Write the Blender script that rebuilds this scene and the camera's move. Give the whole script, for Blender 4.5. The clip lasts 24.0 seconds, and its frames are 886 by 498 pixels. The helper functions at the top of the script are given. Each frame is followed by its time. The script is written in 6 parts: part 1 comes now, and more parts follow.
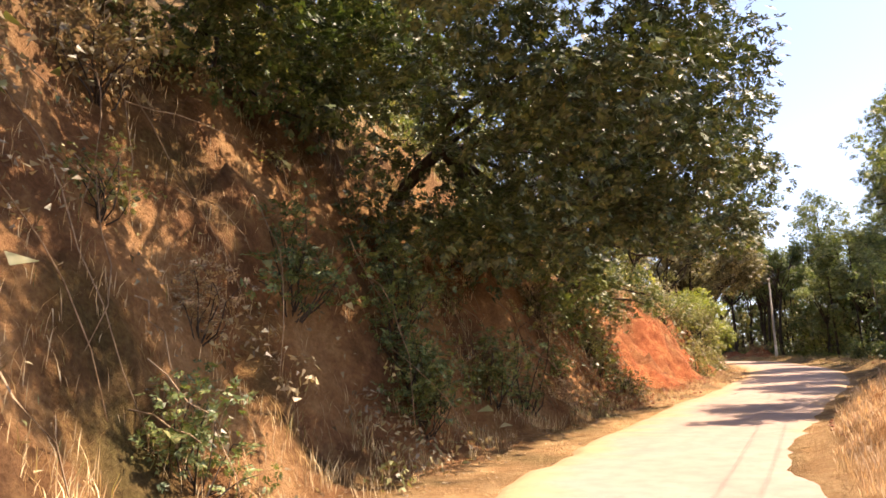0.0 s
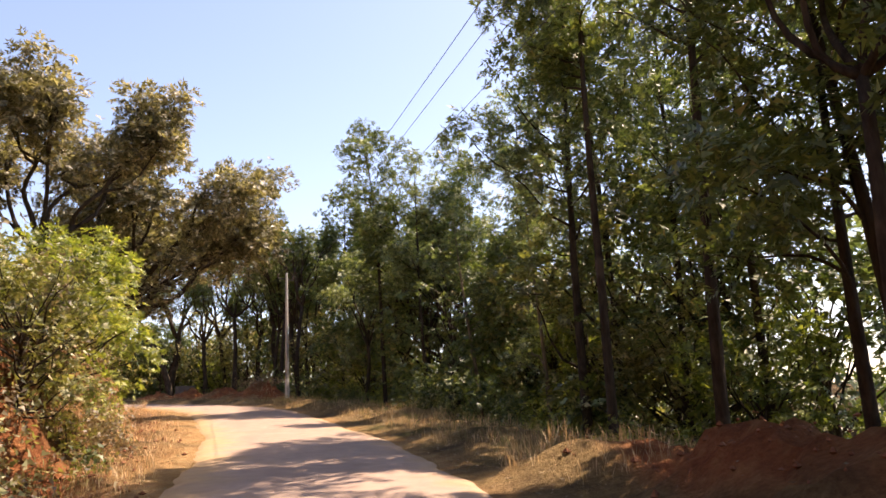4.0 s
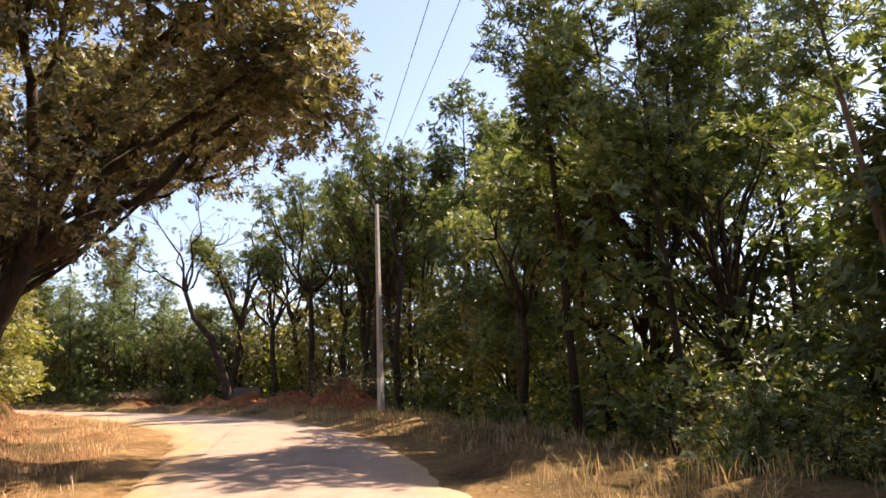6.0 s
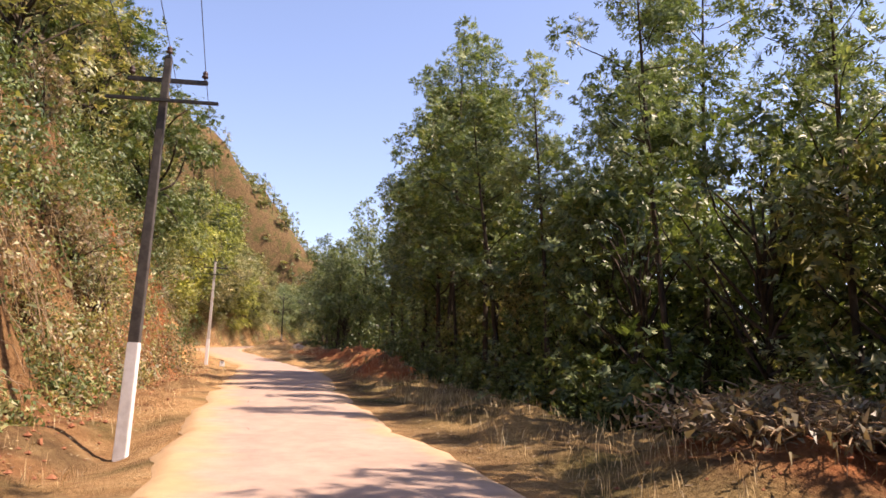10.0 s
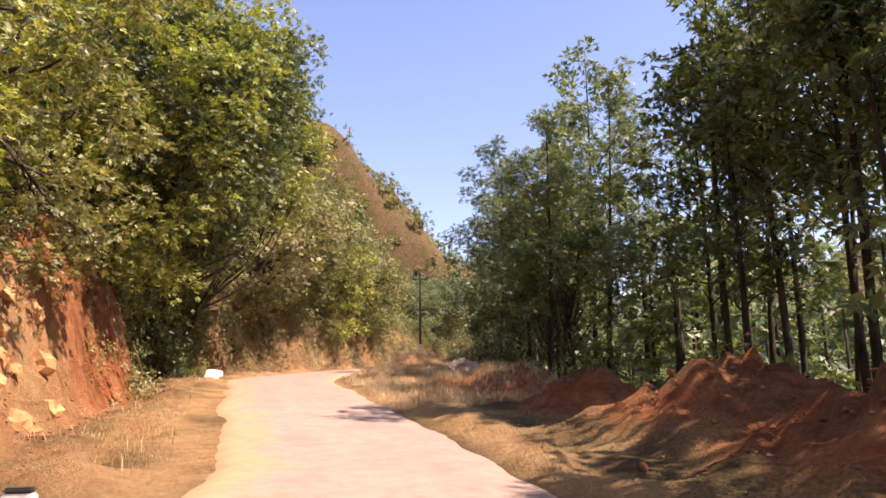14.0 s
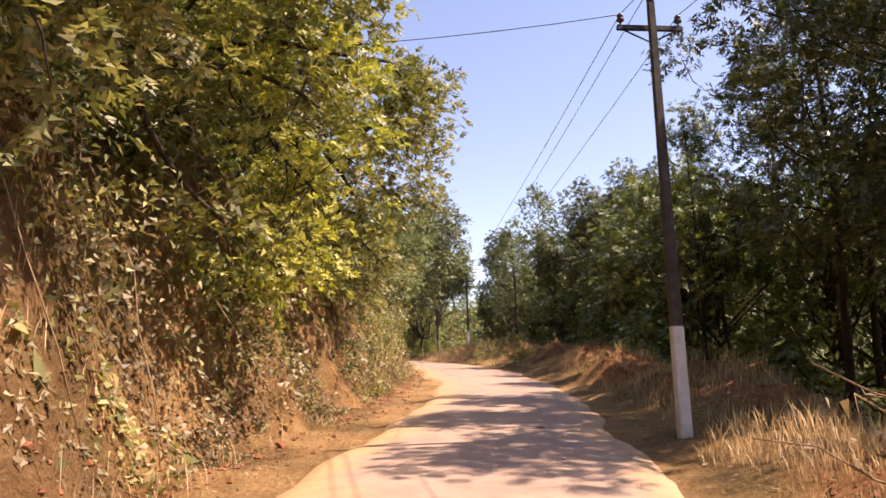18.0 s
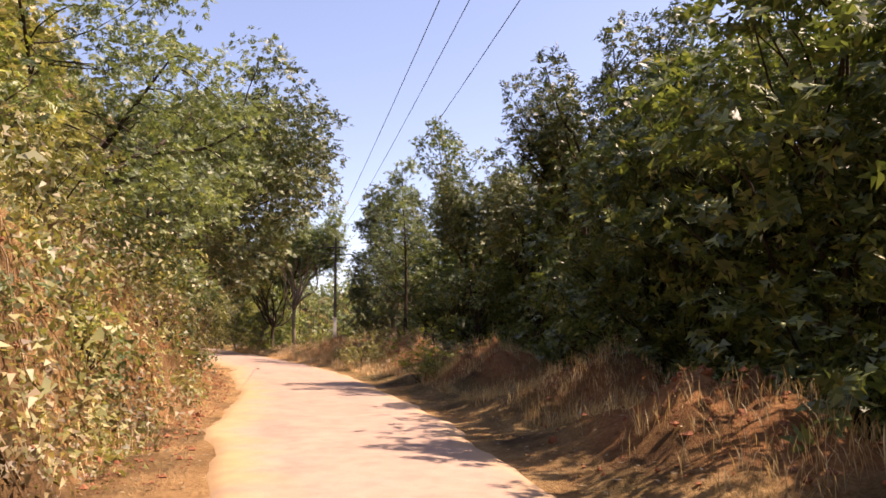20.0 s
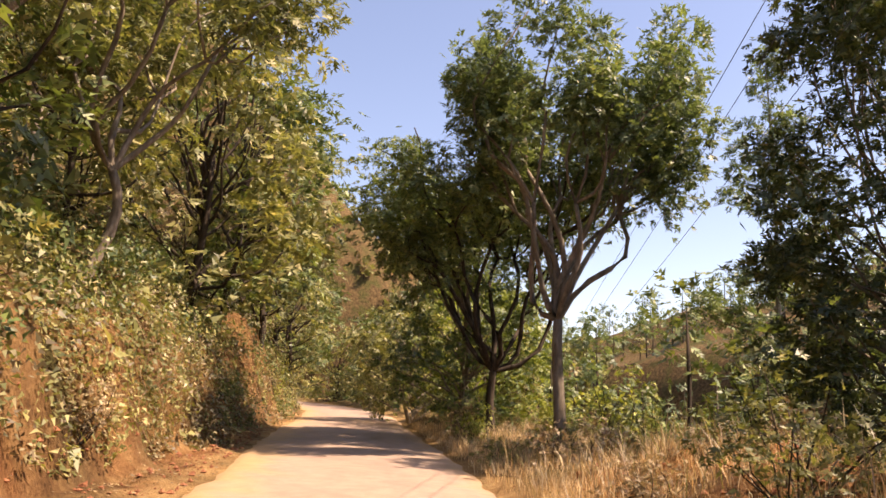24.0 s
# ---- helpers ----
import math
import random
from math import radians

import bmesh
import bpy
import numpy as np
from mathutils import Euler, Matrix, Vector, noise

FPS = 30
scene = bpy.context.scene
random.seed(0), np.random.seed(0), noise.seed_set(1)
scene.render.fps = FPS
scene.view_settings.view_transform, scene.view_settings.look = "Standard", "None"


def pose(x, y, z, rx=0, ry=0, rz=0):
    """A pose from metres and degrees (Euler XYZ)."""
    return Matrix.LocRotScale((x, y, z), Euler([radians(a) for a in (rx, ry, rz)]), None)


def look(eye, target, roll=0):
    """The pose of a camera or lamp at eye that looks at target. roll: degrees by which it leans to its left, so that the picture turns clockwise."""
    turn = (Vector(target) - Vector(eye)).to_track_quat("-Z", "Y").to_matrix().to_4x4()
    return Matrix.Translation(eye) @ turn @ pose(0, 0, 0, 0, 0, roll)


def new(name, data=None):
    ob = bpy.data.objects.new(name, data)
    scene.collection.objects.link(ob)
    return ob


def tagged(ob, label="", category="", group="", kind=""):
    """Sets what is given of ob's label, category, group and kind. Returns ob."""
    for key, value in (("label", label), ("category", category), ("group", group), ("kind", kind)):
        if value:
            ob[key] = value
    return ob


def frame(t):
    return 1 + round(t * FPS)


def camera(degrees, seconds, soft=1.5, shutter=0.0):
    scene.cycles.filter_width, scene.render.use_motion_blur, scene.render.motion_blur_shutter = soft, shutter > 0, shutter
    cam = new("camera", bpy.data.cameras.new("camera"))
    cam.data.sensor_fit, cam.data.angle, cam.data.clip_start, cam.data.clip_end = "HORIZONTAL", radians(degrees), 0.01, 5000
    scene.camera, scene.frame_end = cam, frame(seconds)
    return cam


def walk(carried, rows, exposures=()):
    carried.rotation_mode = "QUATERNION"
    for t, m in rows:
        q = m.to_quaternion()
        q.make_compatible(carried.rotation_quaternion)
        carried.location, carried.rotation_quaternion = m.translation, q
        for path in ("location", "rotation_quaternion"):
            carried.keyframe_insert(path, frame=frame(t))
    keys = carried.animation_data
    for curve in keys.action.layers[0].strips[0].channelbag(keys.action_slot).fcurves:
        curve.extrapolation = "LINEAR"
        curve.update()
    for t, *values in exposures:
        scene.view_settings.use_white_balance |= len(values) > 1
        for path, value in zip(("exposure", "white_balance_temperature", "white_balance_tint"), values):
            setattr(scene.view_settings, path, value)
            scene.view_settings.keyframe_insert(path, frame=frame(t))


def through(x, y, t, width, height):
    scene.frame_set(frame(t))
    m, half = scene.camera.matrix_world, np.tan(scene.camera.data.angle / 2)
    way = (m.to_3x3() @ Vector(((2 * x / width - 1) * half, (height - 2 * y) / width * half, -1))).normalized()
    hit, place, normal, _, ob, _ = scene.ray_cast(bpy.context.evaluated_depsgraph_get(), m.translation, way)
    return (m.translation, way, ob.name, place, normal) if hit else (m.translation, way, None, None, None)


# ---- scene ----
import collections
import functools

cam = camera(60.0, 24.0, soft=1.6)
PATH = [
    (0.0, 6.532, -38.189, -0.527, 101.174, 1.365, 34.386),
    (0.5, 4.279, -34.444, -0.346, 99.806, 1.575, 21.694),
    (1.0, 2.752, -30.181, -0.160, 99.620, 0.917, 11.835),
    (1.5, 1.911, -25.909, 0.054, 99.990, 0.478, 6.611),
    (2.0, 1.411, -21.203, 0.358, 102.055, -0.052, 3.607),
    (2.5, 1.253, -16.387, 0.703, 102.561, 0.390, 2.068),
    (4.5, 0.000, 0.000, 1.700, 102.002, 3.177, 0.564),
    (5.0, -0.773, 4.978, 1.905, 102.826, 3.280, 2.462),
    (5.5, -1.854, 9.964, 2.268, 102.461, 3.202, 4.771),
    (6.0, -3.091, 14.787, 2.486, 102.415, 2.262, 7.827),
    (6.5, -4.637, 19.928, 2.846, 103.069, 1.802, 10.556),
    (7.0, -6.493, 25.069, 3.209, 102.036, 1.454, 13.579),
    (7.5, -8.504, 30.210, 3.574, 102.969, 1.304, 18.693),
    (8.0, -10.827, 34.724, 3.821, 101.816, 1.331, 23.599),
    (8.5, -13.768, 39.401, 4.222, 102.415, 0.184, 29.453),
    (9.0, -17.022, 43.906, 4.324, 102.650, 0.030, 33.060),
    (9.5, -20.894, 48.110, 4.606, 101.613, -0.733, 39.486),
    (10.0, -25.231, 52.004, 4.909, 99.814, -1.318, 46.196),
    (10.5, -30.032, 55.280, 5.251, 99.790, -1.015, 49.881),
    (11.0, -35.145, 58.702, 5.434, 100.818, -0.450, 52.463),
    (11.5, -39.947, 61.667, 5.793, 99.583, 0.681, 53.735),
    (13.5, -59.469, 73.962, 6.588, 101.154, 1.212, 55.123),
    (14.0, -64.427, 76.610, 6.810, 100.831, 0.644, 56.634),
    (14.5, -69.694, 79.257, 7.037, 100.582, 0.364, 57.639),
    (15.0, -75.272, 81.751, 7.275, 102.749, -0.779, 60.855),
    (15.5, -80.846, 83.796, 7.847, 103.905, -2.210, 65.663),
    (16.0, -85.802, 85.524, 8.275, 105.248, -1.900, 66.457),
    (16.5, -91.069, 87.088, 8.560, 104.184, -1.015, 65.249),
    (17.0, -96.024, 88.971, 8.979, 101.112, 0.109, 60.141),
    (17.5, -100.360, 91.472, 9.358, 97.968, 0.374, 53.442),
    (18.0, -104.387, 94.593, 9.700, 99.476, 1.757, 45.305),
    (18.5, -107.949, 98.333, 10.003, 98.260, 2.323, 38.178),
    (20.5, -121.635, 113.158, 11.045, 98.963, 0.273, 35.352),
    (21.0, -125.171, 117.090, 11.221, 100.065, 0.164, 36.043),
    (21.5, -128.905, 120.974, 11.410, 100.264, -0.111, 38.429),
    (22.0, -132.909, 124.712, 11.606, 100.546, -0.204, 40.946),
    (22.5, -137.231, 128.371, 11.784, 100.303, -0.867, 43.878),
    (23.0, -141.272, 131.568, 11.954, 100.449, -1.253, 46.349),
    (23.5, -145.856, 134.742, 12.212, 101.841, -1.299, 46.645),
    (24.0, -150.472, 137.763, 12.415, 102.537, -2.328, 50.029),
]
walk(cam, [(t, pose(x, y, z, rx, ry, rz)) for t, x, y, z, rx, ry, rz in PATH],
     exposures=[(0.0, 1.62, 7250, 27), (1.0, 1.60, 7250, 26), (2.0, 1.33, 7450, 27), (3.5, 1.30, 7350, 28), (5.0, 1.42, 7250, 23), (7.0, 1.40, 7250, 27), (8.0, 1.32, 6450, 35), (9.0, 1.17, 6450, 37), (10.0, 1.20, 6900, 30), (11.0, 1.20, 7250, 29),
                (14.0, 1.22, 6750, 34), (15.0, 1.28, 7250, 38), (16.0, 1.33, 7000, 34), (18.0, 1.22, 7250, 34), (21.0, 1.22, 7450, 34), (22.0, 1.21, 7450, 31), (23.0, 1.25, 7650, 31), (24.0, 1.22, 7750, 28)])

# ---- sky and sun ----
SUN_ELEV, SUN_DIR = 54.0, (0.78, 0.62)
world = bpy.data.worlds.new("sky")
scene.world = world
world.use_nodes = True
wn = world.node_tree
sky = wn.nodes.new("ShaderNodeTexSky")
sky.sky_type = "NISHITA"
sky.sun_disc = False
sky.sun_elevation = radians(SUN_ELEV)
sky.sun_rotation = math.atan2(SUN_DIR[0], SUN_DIR[1])
sky.air_density, sky.dust_density, sky.ozone_density = 1.0, 0.7, 1.4
wn.links.new(sky.outputs[0], wn.nodes["Background"].inputs[0])
wn.nodes["Background"].inputs[1].default_value = 0.118
sun_data = bpy.data.lights.new("sun", "SUN")
sun_data.energy, sun_data.angle, sun_data.color = 4.9, radians(0.55), (1.0, 0.90, 0.72)
sun = new("sun", sun_data)
_h = math.cos(radians(SUN_ELEV)) / math.hypot(*SUN_DIR)
sun.matrix_world = look((SUN_DIR[0] * _h * 50, SUN_DIR[1] * _h * 50, math.sin(radians(SUN_ELEV)) * 50), (0, 0, 0))


# ---- materials ----
def nodes_of(name, rough=0.9, spec=0.2):
    m = bpy.data.materials.new(name)
    m.use_nodes = True
    nt = m.node_tree
    b = nt.nodes["Principled BSDF"]
    b.inputs["Roughness"].default_value = rough
    b.inputs["Specular IOR Level"].default_value = spec
    return m, nt, b


def add(nt, kind, **values):
    n = nt.nodes.new(kind)
    for k, v in values.items():
        n.inputs[k].default_value = v
    return n


def ramp(nt, source, stops):
    r = nt.nodes.new("ShaderNodeValToRGB")
    while len(r.color_ramp.elements) < len(stops):
        r.color_ramp.elements.new(0.5)
    for e, (p, c) in zip(r.color_ramp.elements, stops):
        e.position, e.color = p, (*c, 1)
    nt.links.new(source, r.inputs[0])
    return r.outputs[0]


def mix(nt, a, b, f, how="MIX"):
    n = nt.nodes.new("ShaderNodeMix")
    n.data_type, n.blend_type = "RGBA", how
    for k, v in ((0, f), (6, a), (7, b)):
        if isinstance(v, (int, float)):
            n.inputs[k].default_value = v
        elif isinstance(v, tuple):
            n.inputs[k].default_value = (*v, 1)
        else:
            nt.links.new(v, n.inputs[k])
    return n.outputs[2]


def noise_of(nt, scale, detail=6, rough=0.6, stretch=None):
    g = nt.nodes.new("ShaderNodeNewGeometry")
    n = add(nt, "ShaderNodeTexNoise", Scale=scale, Detail=detail, Roughness=rough)
    if stretch:
        mp = nt.nodes.new("ShaderNodeMapping")
        mp.inputs["Scale"].default_value = stretch
        nt.links.new(g.outputs["Position"], mp.inputs[0])
        nt.links.new(mp.outputs[0], n.inputs["Vector"])
    else:
        nt.links.new(g.outputs["Position"], n.inputs["Vector"])
    return n.outputs["Fac"]


def bump(nt, b, height, strength, distance):
    n = add(nt, "ShaderNodeBump", Strength=strength, Distance=distance)
    nt.links.new(height, n.inputs["Height"])
    nt.links.new(n.outputs[0], b.inputs["Normal"])


def attribute(nt, name):
    n = nt.nodes.new("ShaderNodeAttribute")
    n.attribute_name = name
    return n.outputs["Fac"]


def ground_material():
    m, nt, b = nodes_of("earth_and_litter", 0.95, 0.1)
    big, mid, fine = noise_of(nt, 0.35, 5), noise_of(nt, 2.2, 7), noise_of(nt, 14, 8, 0.7)
    litter = ramp(nt, mid, [(0.3, (0.055, 0.035, 0.018)), (0.5, (0.13, 0.085, 0.042)), (0.68, (0.23, 0.155, 0.07))])
    green = ramp(nt, fine, [(0.35, (0.035, 0.045, 0.012)), (0.65, (0.10, 0.11, 0.035))])
    litter = mix(nt, litter, green, ramp(nt, big, [(0.48, (0, 0, 0)), (0.62, (0.7, 0.7, 0.7))]))
    red = ramp(nt, mid, [(0.28, (0.20, 0.055, 0.022)), (0.5, (0.36, 0.115, 0.045)), (0.72, (0.50, 0.22, 0.09))])
    dust = ramp(nt, mid, [(0.3, (0.400, 0.224, 0.096)), (0.55, (0.496, 0.312, 0.144)), (0.75, (0.544, 0.376, 0.192))])
    straw = ramp(nt, fine, [(0.3, (0.20, 0.125, 0.05)), (0.6, (0.42, 0.29, 0.13))])
    c = mix(nt, litter, straw, attribute(nt, "straw"))
    c = mix(nt, c, red, attribute(nt, "red"))
    c = mix(nt, c, dust, attribute(nt, "dust"))
    c = mix(nt, c, ramp(nt, fine, [(0.25, (0.62, 0.60, 0.58)), (0.75, (1.12, 1.12, 1.1))]), 1.0, "MULTIPLY")
    nt.links.new(c, b.inputs["Base Color"])
    h = nt.nodes.new("ShaderNodeMath")
    h.operation = "ADD"
    nt.links.new(mid, h.inputs[0])
    nt.links.new(fine, h.inputs[1])
    bump(nt, b, h.outputs[0], 1.0, 0.13)
    return m


def road_material():
    m, nt, b = nodes_of("dusty_road", 0.85, 0.25)
    patch, mid, fine = noise_of(nt, 0.5, 5), noise_of(nt, 3.0, 6), noise_of(nt, 60, 4, 0.75)
    c = ramp(nt, patch, [(0.3, (0.334, 0.239, 0.186)), (0.55, (0.388, 0.281, 0.217)), (0.75, (0.357, 0.262, 0.213))])
    dust = ramp(nt, mid, [(0.3, (0.395, 0.255, 0.133)), (0.7, (0.464, 0.319, 0.171))])
    c = mix(nt, c, (0.296, 0.213, 0.171), attribute(nt, "worn"))
    streak = ramp(nt, mid, [(0.35, (0.86, 0.86, 0.87)), (0.6, (1.04, 1.04, 1.03))])
    c = mix(nt, c, streak, 1.0, "MULTIPLY")
    c = mix(nt, c, dust, attribute(nt, "dust"))
    c = mix(nt, c, ramp(nt, fine, [(0.2, (0.72, 0.71, 0.70)), (0.7, (1.08, 1.08, 1.08))]), 1.0, "MULTIPLY")
    nt.links.new(c, b.inputs["Base Color"])
    bump(nt, b, fine, 0.35, 0.012)
    return m


def bark_material(name, dark, light, scale=9.0):
    m, nt, b = nodes_of(name, 0.95, 0.1)
    n = noise_of(nt, scale, 7, 0.65, (1, 1, 0.22))
    c = ramp(nt, n, [(0.3, dark), (0.7, light)])
    blot = noise_of(nt, 1.3, 4)
    c = mix(nt, c, tuple(min(1, 1.5 * v) for v in light), ramp(nt, blot, [(0.56, (0, 0, 0)), (0.7, (0.6, 0.6, 0.6))]))
    nt.links.new(c, b.inputs["Base Color"])
    bump(nt, b, n, 0.8, 0.03)
    return m


def leaf_material(name, stops, through=0.32, rough=0.48, spec=0.45, glow=(1.25, 1.28, 0.6)):
    """Leaves that differ one from another, let some light through and shine a little."""
    m, nt, b = nodes_of(name, rough, spec)
    g = nt.nodes.new("ShaderNodeNewGeometry")
    c = ramp(nt, g.outputs["Random Per Island"], stops)
    info = nt.nodes.new("ShaderNodeObjectInfo")
    hsv = nt.nodes.new("ShaderNodeHueSaturation")
    mr = add(nt, "ShaderNodeMapRange")
    mr.inputs["To Min"].default_value, mr.inputs["To Max"].default_value = 0.485, 0.515
    nt.links.new(info.outputs["Random"], mr.inputs["Value"])
    nt.links.new(mr.outputs[0], hsv.inputs["Hue"])
    hsv.inputs["Saturation"].default_value = 0.86
    mv = add(nt, "ShaderNodeMapRange")
    mv.inputs["To Min"].default_value, mv.inputs["To Max"].default_value = 1.42, 0.98
    nt.links.new(info.outputs["Random"], mv.inputs["Value"])
    nt.links.new(mv.outputs[0], hsv.inputs["Value"])
    patch = ramp(nt, noise_of(nt, 0.9, 3), [(0.34, (0.6, 0.64, 0.68)), (0.66, (1.4, 1.34, 1.15))])
    nt.links.new(mix(nt, c, patch, 1.0, "MULTIPLY"), hsv.inputs["Color"])
    nt.links.new(hsv.outputs[0], b.inputs["Base Color"])
    t = nt.nodes.new("ShaderNodeBsdfTranslucent")
    warm = mix(nt, hsv.outputs[0], glow, 1.0, "MULTIPLY")
    nt.links.new(warm, t.inputs[0])
    s = nt.nodes.new("ShaderNodeMixShader")
    s.inputs[0].default_value = through
    nt.links.new(b.outputs[0], s.inputs[1])
    nt.links.new(t.outputs[0], s.inputs[2])
    nt.links.new(s.outputs[0], nt.nodes["Material Output"].inputs[0])
    return m


def plain_material(name, a, c2, scale=6.0, rough=0.8, strength=0.4, metal=0.0, distance=0.01):
    m, nt, b = nodes_of(name, rough, 0.3)
    n = noise_of(nt, scale, 7, 0.65)
    nt.links.new(ramp(nt, n, [(0.3, a), (0.7, c2)]), b.inputs["Base Color"])
    b.inputs["Metallic"].default_value = metal
    bump(nt, b, n, strength, distance)
    return m


EARTH, ROAD = ground_material(), road_material()
BARK_DARK = bark_material("dark_bark", (0.022, 0.017, 0.013), (0.085, 0.066, 0.05))
BARK_PALE = bark_material("pale_bark", (0.10, 0.08, 0.06), (0.27, 0.225, 0.175))
LEAF_DEEP = leaf_material("deep_green_leaf", [(0.0, (0.045, 0.070, 0.018)), (0.5, (0.085, 0.130, 0.030)), (0.9, (0.16, 0.205, 0.046)), (1.0, (0.22, 0.21, 0.065))], 0.24)
LEAF_DARK = leaf_material("thick_dark_leaf", [(0.0, (0.030, 0.046, 0.014)), (0.5, (0.060, 0.090, 0.024)), (0.88, (0.12, 0.150, 0.038)), (1.0, (0.20, 0.18, 0.06))], 0.10)
LEAF_FEATHER = leaf_material("grey_green_leaf", [(0.0, (0.07, 0.10, 0.042)), (0.6, (0.135, 0.185, 0.072)), (0.92, (0.23, 0.28, 0.12)), (1.0, (0.27, 0.26, 0.12))])
LEAF_FRESH = leaf_material("fresh_green_leaf", [(0.0, (0.10, 0.13, 0.015)), (0.6, (0.22, 0.26, 0.028)), (1.0, (0.40, 0.39, 0.06))], 0.35)
LEAF_OLIVE = leaf_material("olive_leaf", [(0.0, (0.075, 0.082, 0.024)), (0.5, (0.165, 0.175, 0.052)), (0.85, (0.26, 0.25, 0.085)), (1.0, (0.36, 0.30, 0.14))])
LEAF_DRY = leaf_material("dry_brown_leaf", [(0.0, (0.11, 0.075, 0.042)), (0.5, (0.25, 0.185, 0.105)), (0.8, (0.26, 0.215, 0.10)), (1.0, (0.44, 0.35, 0.22))], 0.3, glow=(1.2, 1.05, 0.7))
LEAF_BRONZE = leaf_material("bronze_green_leaf", [(0.0, (0.07, 0.064, 0.032)), (0.45, (0.16, 0.145, 0.070)), (0.8, (0.27, 0.235, 0.14)), (1.0, (0.44, 0.38, 0.26))], 0.3, 0.45, 0.4)
LEAF_PALE = leaf_material("pale_yellow_leaf", [(0.0, (0.15, 0.145, 0.065)), (0.5, (0.29, 0.275, 0.13)), (1.0, (0.42, 0.385, 0.20))])
STRAW = leaf_material("dry_grass_blade", [(0.0, (0.30, 0.19, 0.09)), (0.5, (0.50, 0.355, 0.185)), (1.0, (0.66, 0.52, 0.31))], 0.25, 0.75, 0.1, glow=(1.2, 1.0, 0.7))
CUT_ROCK = plain_material("orange_cut_rock", (0.340, 0.136, 0.051), (0.561, 0.357, 0.153), 2.2, 0.95, 0.9, 0, 0.06)
CLOD = plain_material("red_clod", (0.17, 0.062, 0.032), (0.33, 0.14, 0.07), 5, 0.95, 0.9, 0, 0.05)
CONCRETE = plain_material("weathered_concrete", (0.17, 0.15, 0.125), (0.36, 0.33, 0.29), 7)
WHITEWASH = plain_material("whitewash", (0.558, 0.540, 0.522), (0.756, 0.747, 0.738), 5, 0.85)
STEEL = plain_material("dark_steel", (0.03, 0.03, 0.032), (0.08, 0.075, 0.07), 12, 0.6, 0.2, 0.6)
PORCELAIN = plain_material("brown_porcelain", (0.05, 0.03, 0.025), (0.09, 0.06, 0.05), 8, 0.25, 0.05)
CABLE = plain_material("aluminium_cable", (0.05, 0.05, 0.055), (0.10, 0.10, 0.11), 8, 0.5, 0.1, 0.5)
ROCK = plain_material("grey_boulder", (0.20, 0.16, 0.13), (0.42, 0.36, 0.31), 3, 0.9, 0.8, 0, 0.06)
BOARD = plain_material("faded_board", (0.13, 0.11, 0.10), (0.22, 0.19, 0.17), 4, 0.7)
BLACK_PAINT = plain_material("black_paint", (0.02, 0.02, 0.022), (0.05, 0.05, 0.05), 6, 0.6)
TWIG = bark_material("dry_twig", (0.16, 0.105, 0.06), (0.40, 0.29, 0.18), 20)

# ---- the line of the road ----
ROAD_POINTS = [
    (14.3, -51.0, -2.75), (7.9, -40.4, -2.23), (2.7, -29.3, -1.71), (1.2, -17.0, -0.95), (0.4, -4.6, -0.18),
    (-1.4, 7.6, 0.50), (-4.6, 19.6, 1.22), (-9.1, 31.1, 2.02), (-15.5, 41.7, 2.67), (-23.9, 50.7, 3.22),
    (-34.0, 57.9, 3.81), (-44.5, 64.5, 4.38), (-55.0, 71.1, 4.80), (-65.7, 77.3, 5.27), (-77.0, 82.4, 5.87),
    (-88.7, 86.4, 6.84), (-100.0, 91.4, 7.73), (-109.2, 99.7, 8.49), (-117.6, 108.8, 9.14), (-126.0, 117.9, 9.66),
    (-135.0, 126.4, 10.09), (-144.8, 134.0, 10.55), (-155.1, 140.8, 11.02), (-165.5, 147.6, 11.47),
    (-175.9, 154.4, 11.93), (-186.2, 161.2, 12.39), (-197.5, 167.4, 12.84), (-209.5, 171.5, 13.30), (-222.0, 172.5, 13.75),
    (-234.5, 170.5, 14.2), (-246.0, 165.0, 14.6)]


def road_line():
    p = np.array(ROAD_POINTS)
    p = np.vstack([p[0] * 2 - p[1], p, p[-1] * 2 - p[-2]])
    out = []
    for i in range(1, len(p) - 2):
        for t in np.linspace(0, 1, 24, endpoint=False):
            a, b, c, d = p[i - 1:i + 3]
            out.append(0.5 * (2 * b + (c - a) * t + (2 * a - 5 * b + 4 * c - d) * t * t + (3 * b - a - 3 * c + d) * t ** 3))
    return np.array(out)


LINE = road_line()
LINE_S = np.concatenate([[0], np.cumsum(np.hypot(*np.diff(LINE[:, :2], axis=0).T))])
S_END = LINE_S[-1]
TAN = np.gradient(LINE[:, :2], axis=0)
TAN /= np.linalg.norm(TAN, axis=1)[:, None]


def xy(s, u):
    """The plan place at s metres along the road and u metres to the right of its middle."""
    s = np.asarray(s, float)
    x, y = np.interp(s, LINE_S, LINE[:, 0]), np.interp(s, LINE_S, LINE[:, 1])
    tx, ty = np.interp(s, LINE_S, TAN[:, 0]), np.interp(s, LINE_S, TAN[:, 1])
    over = np.where(s < 0, s, np.where(s > S_END, s - S_END, 0))
    return x + ty * u + tx * over, y - tx * u + ty * over


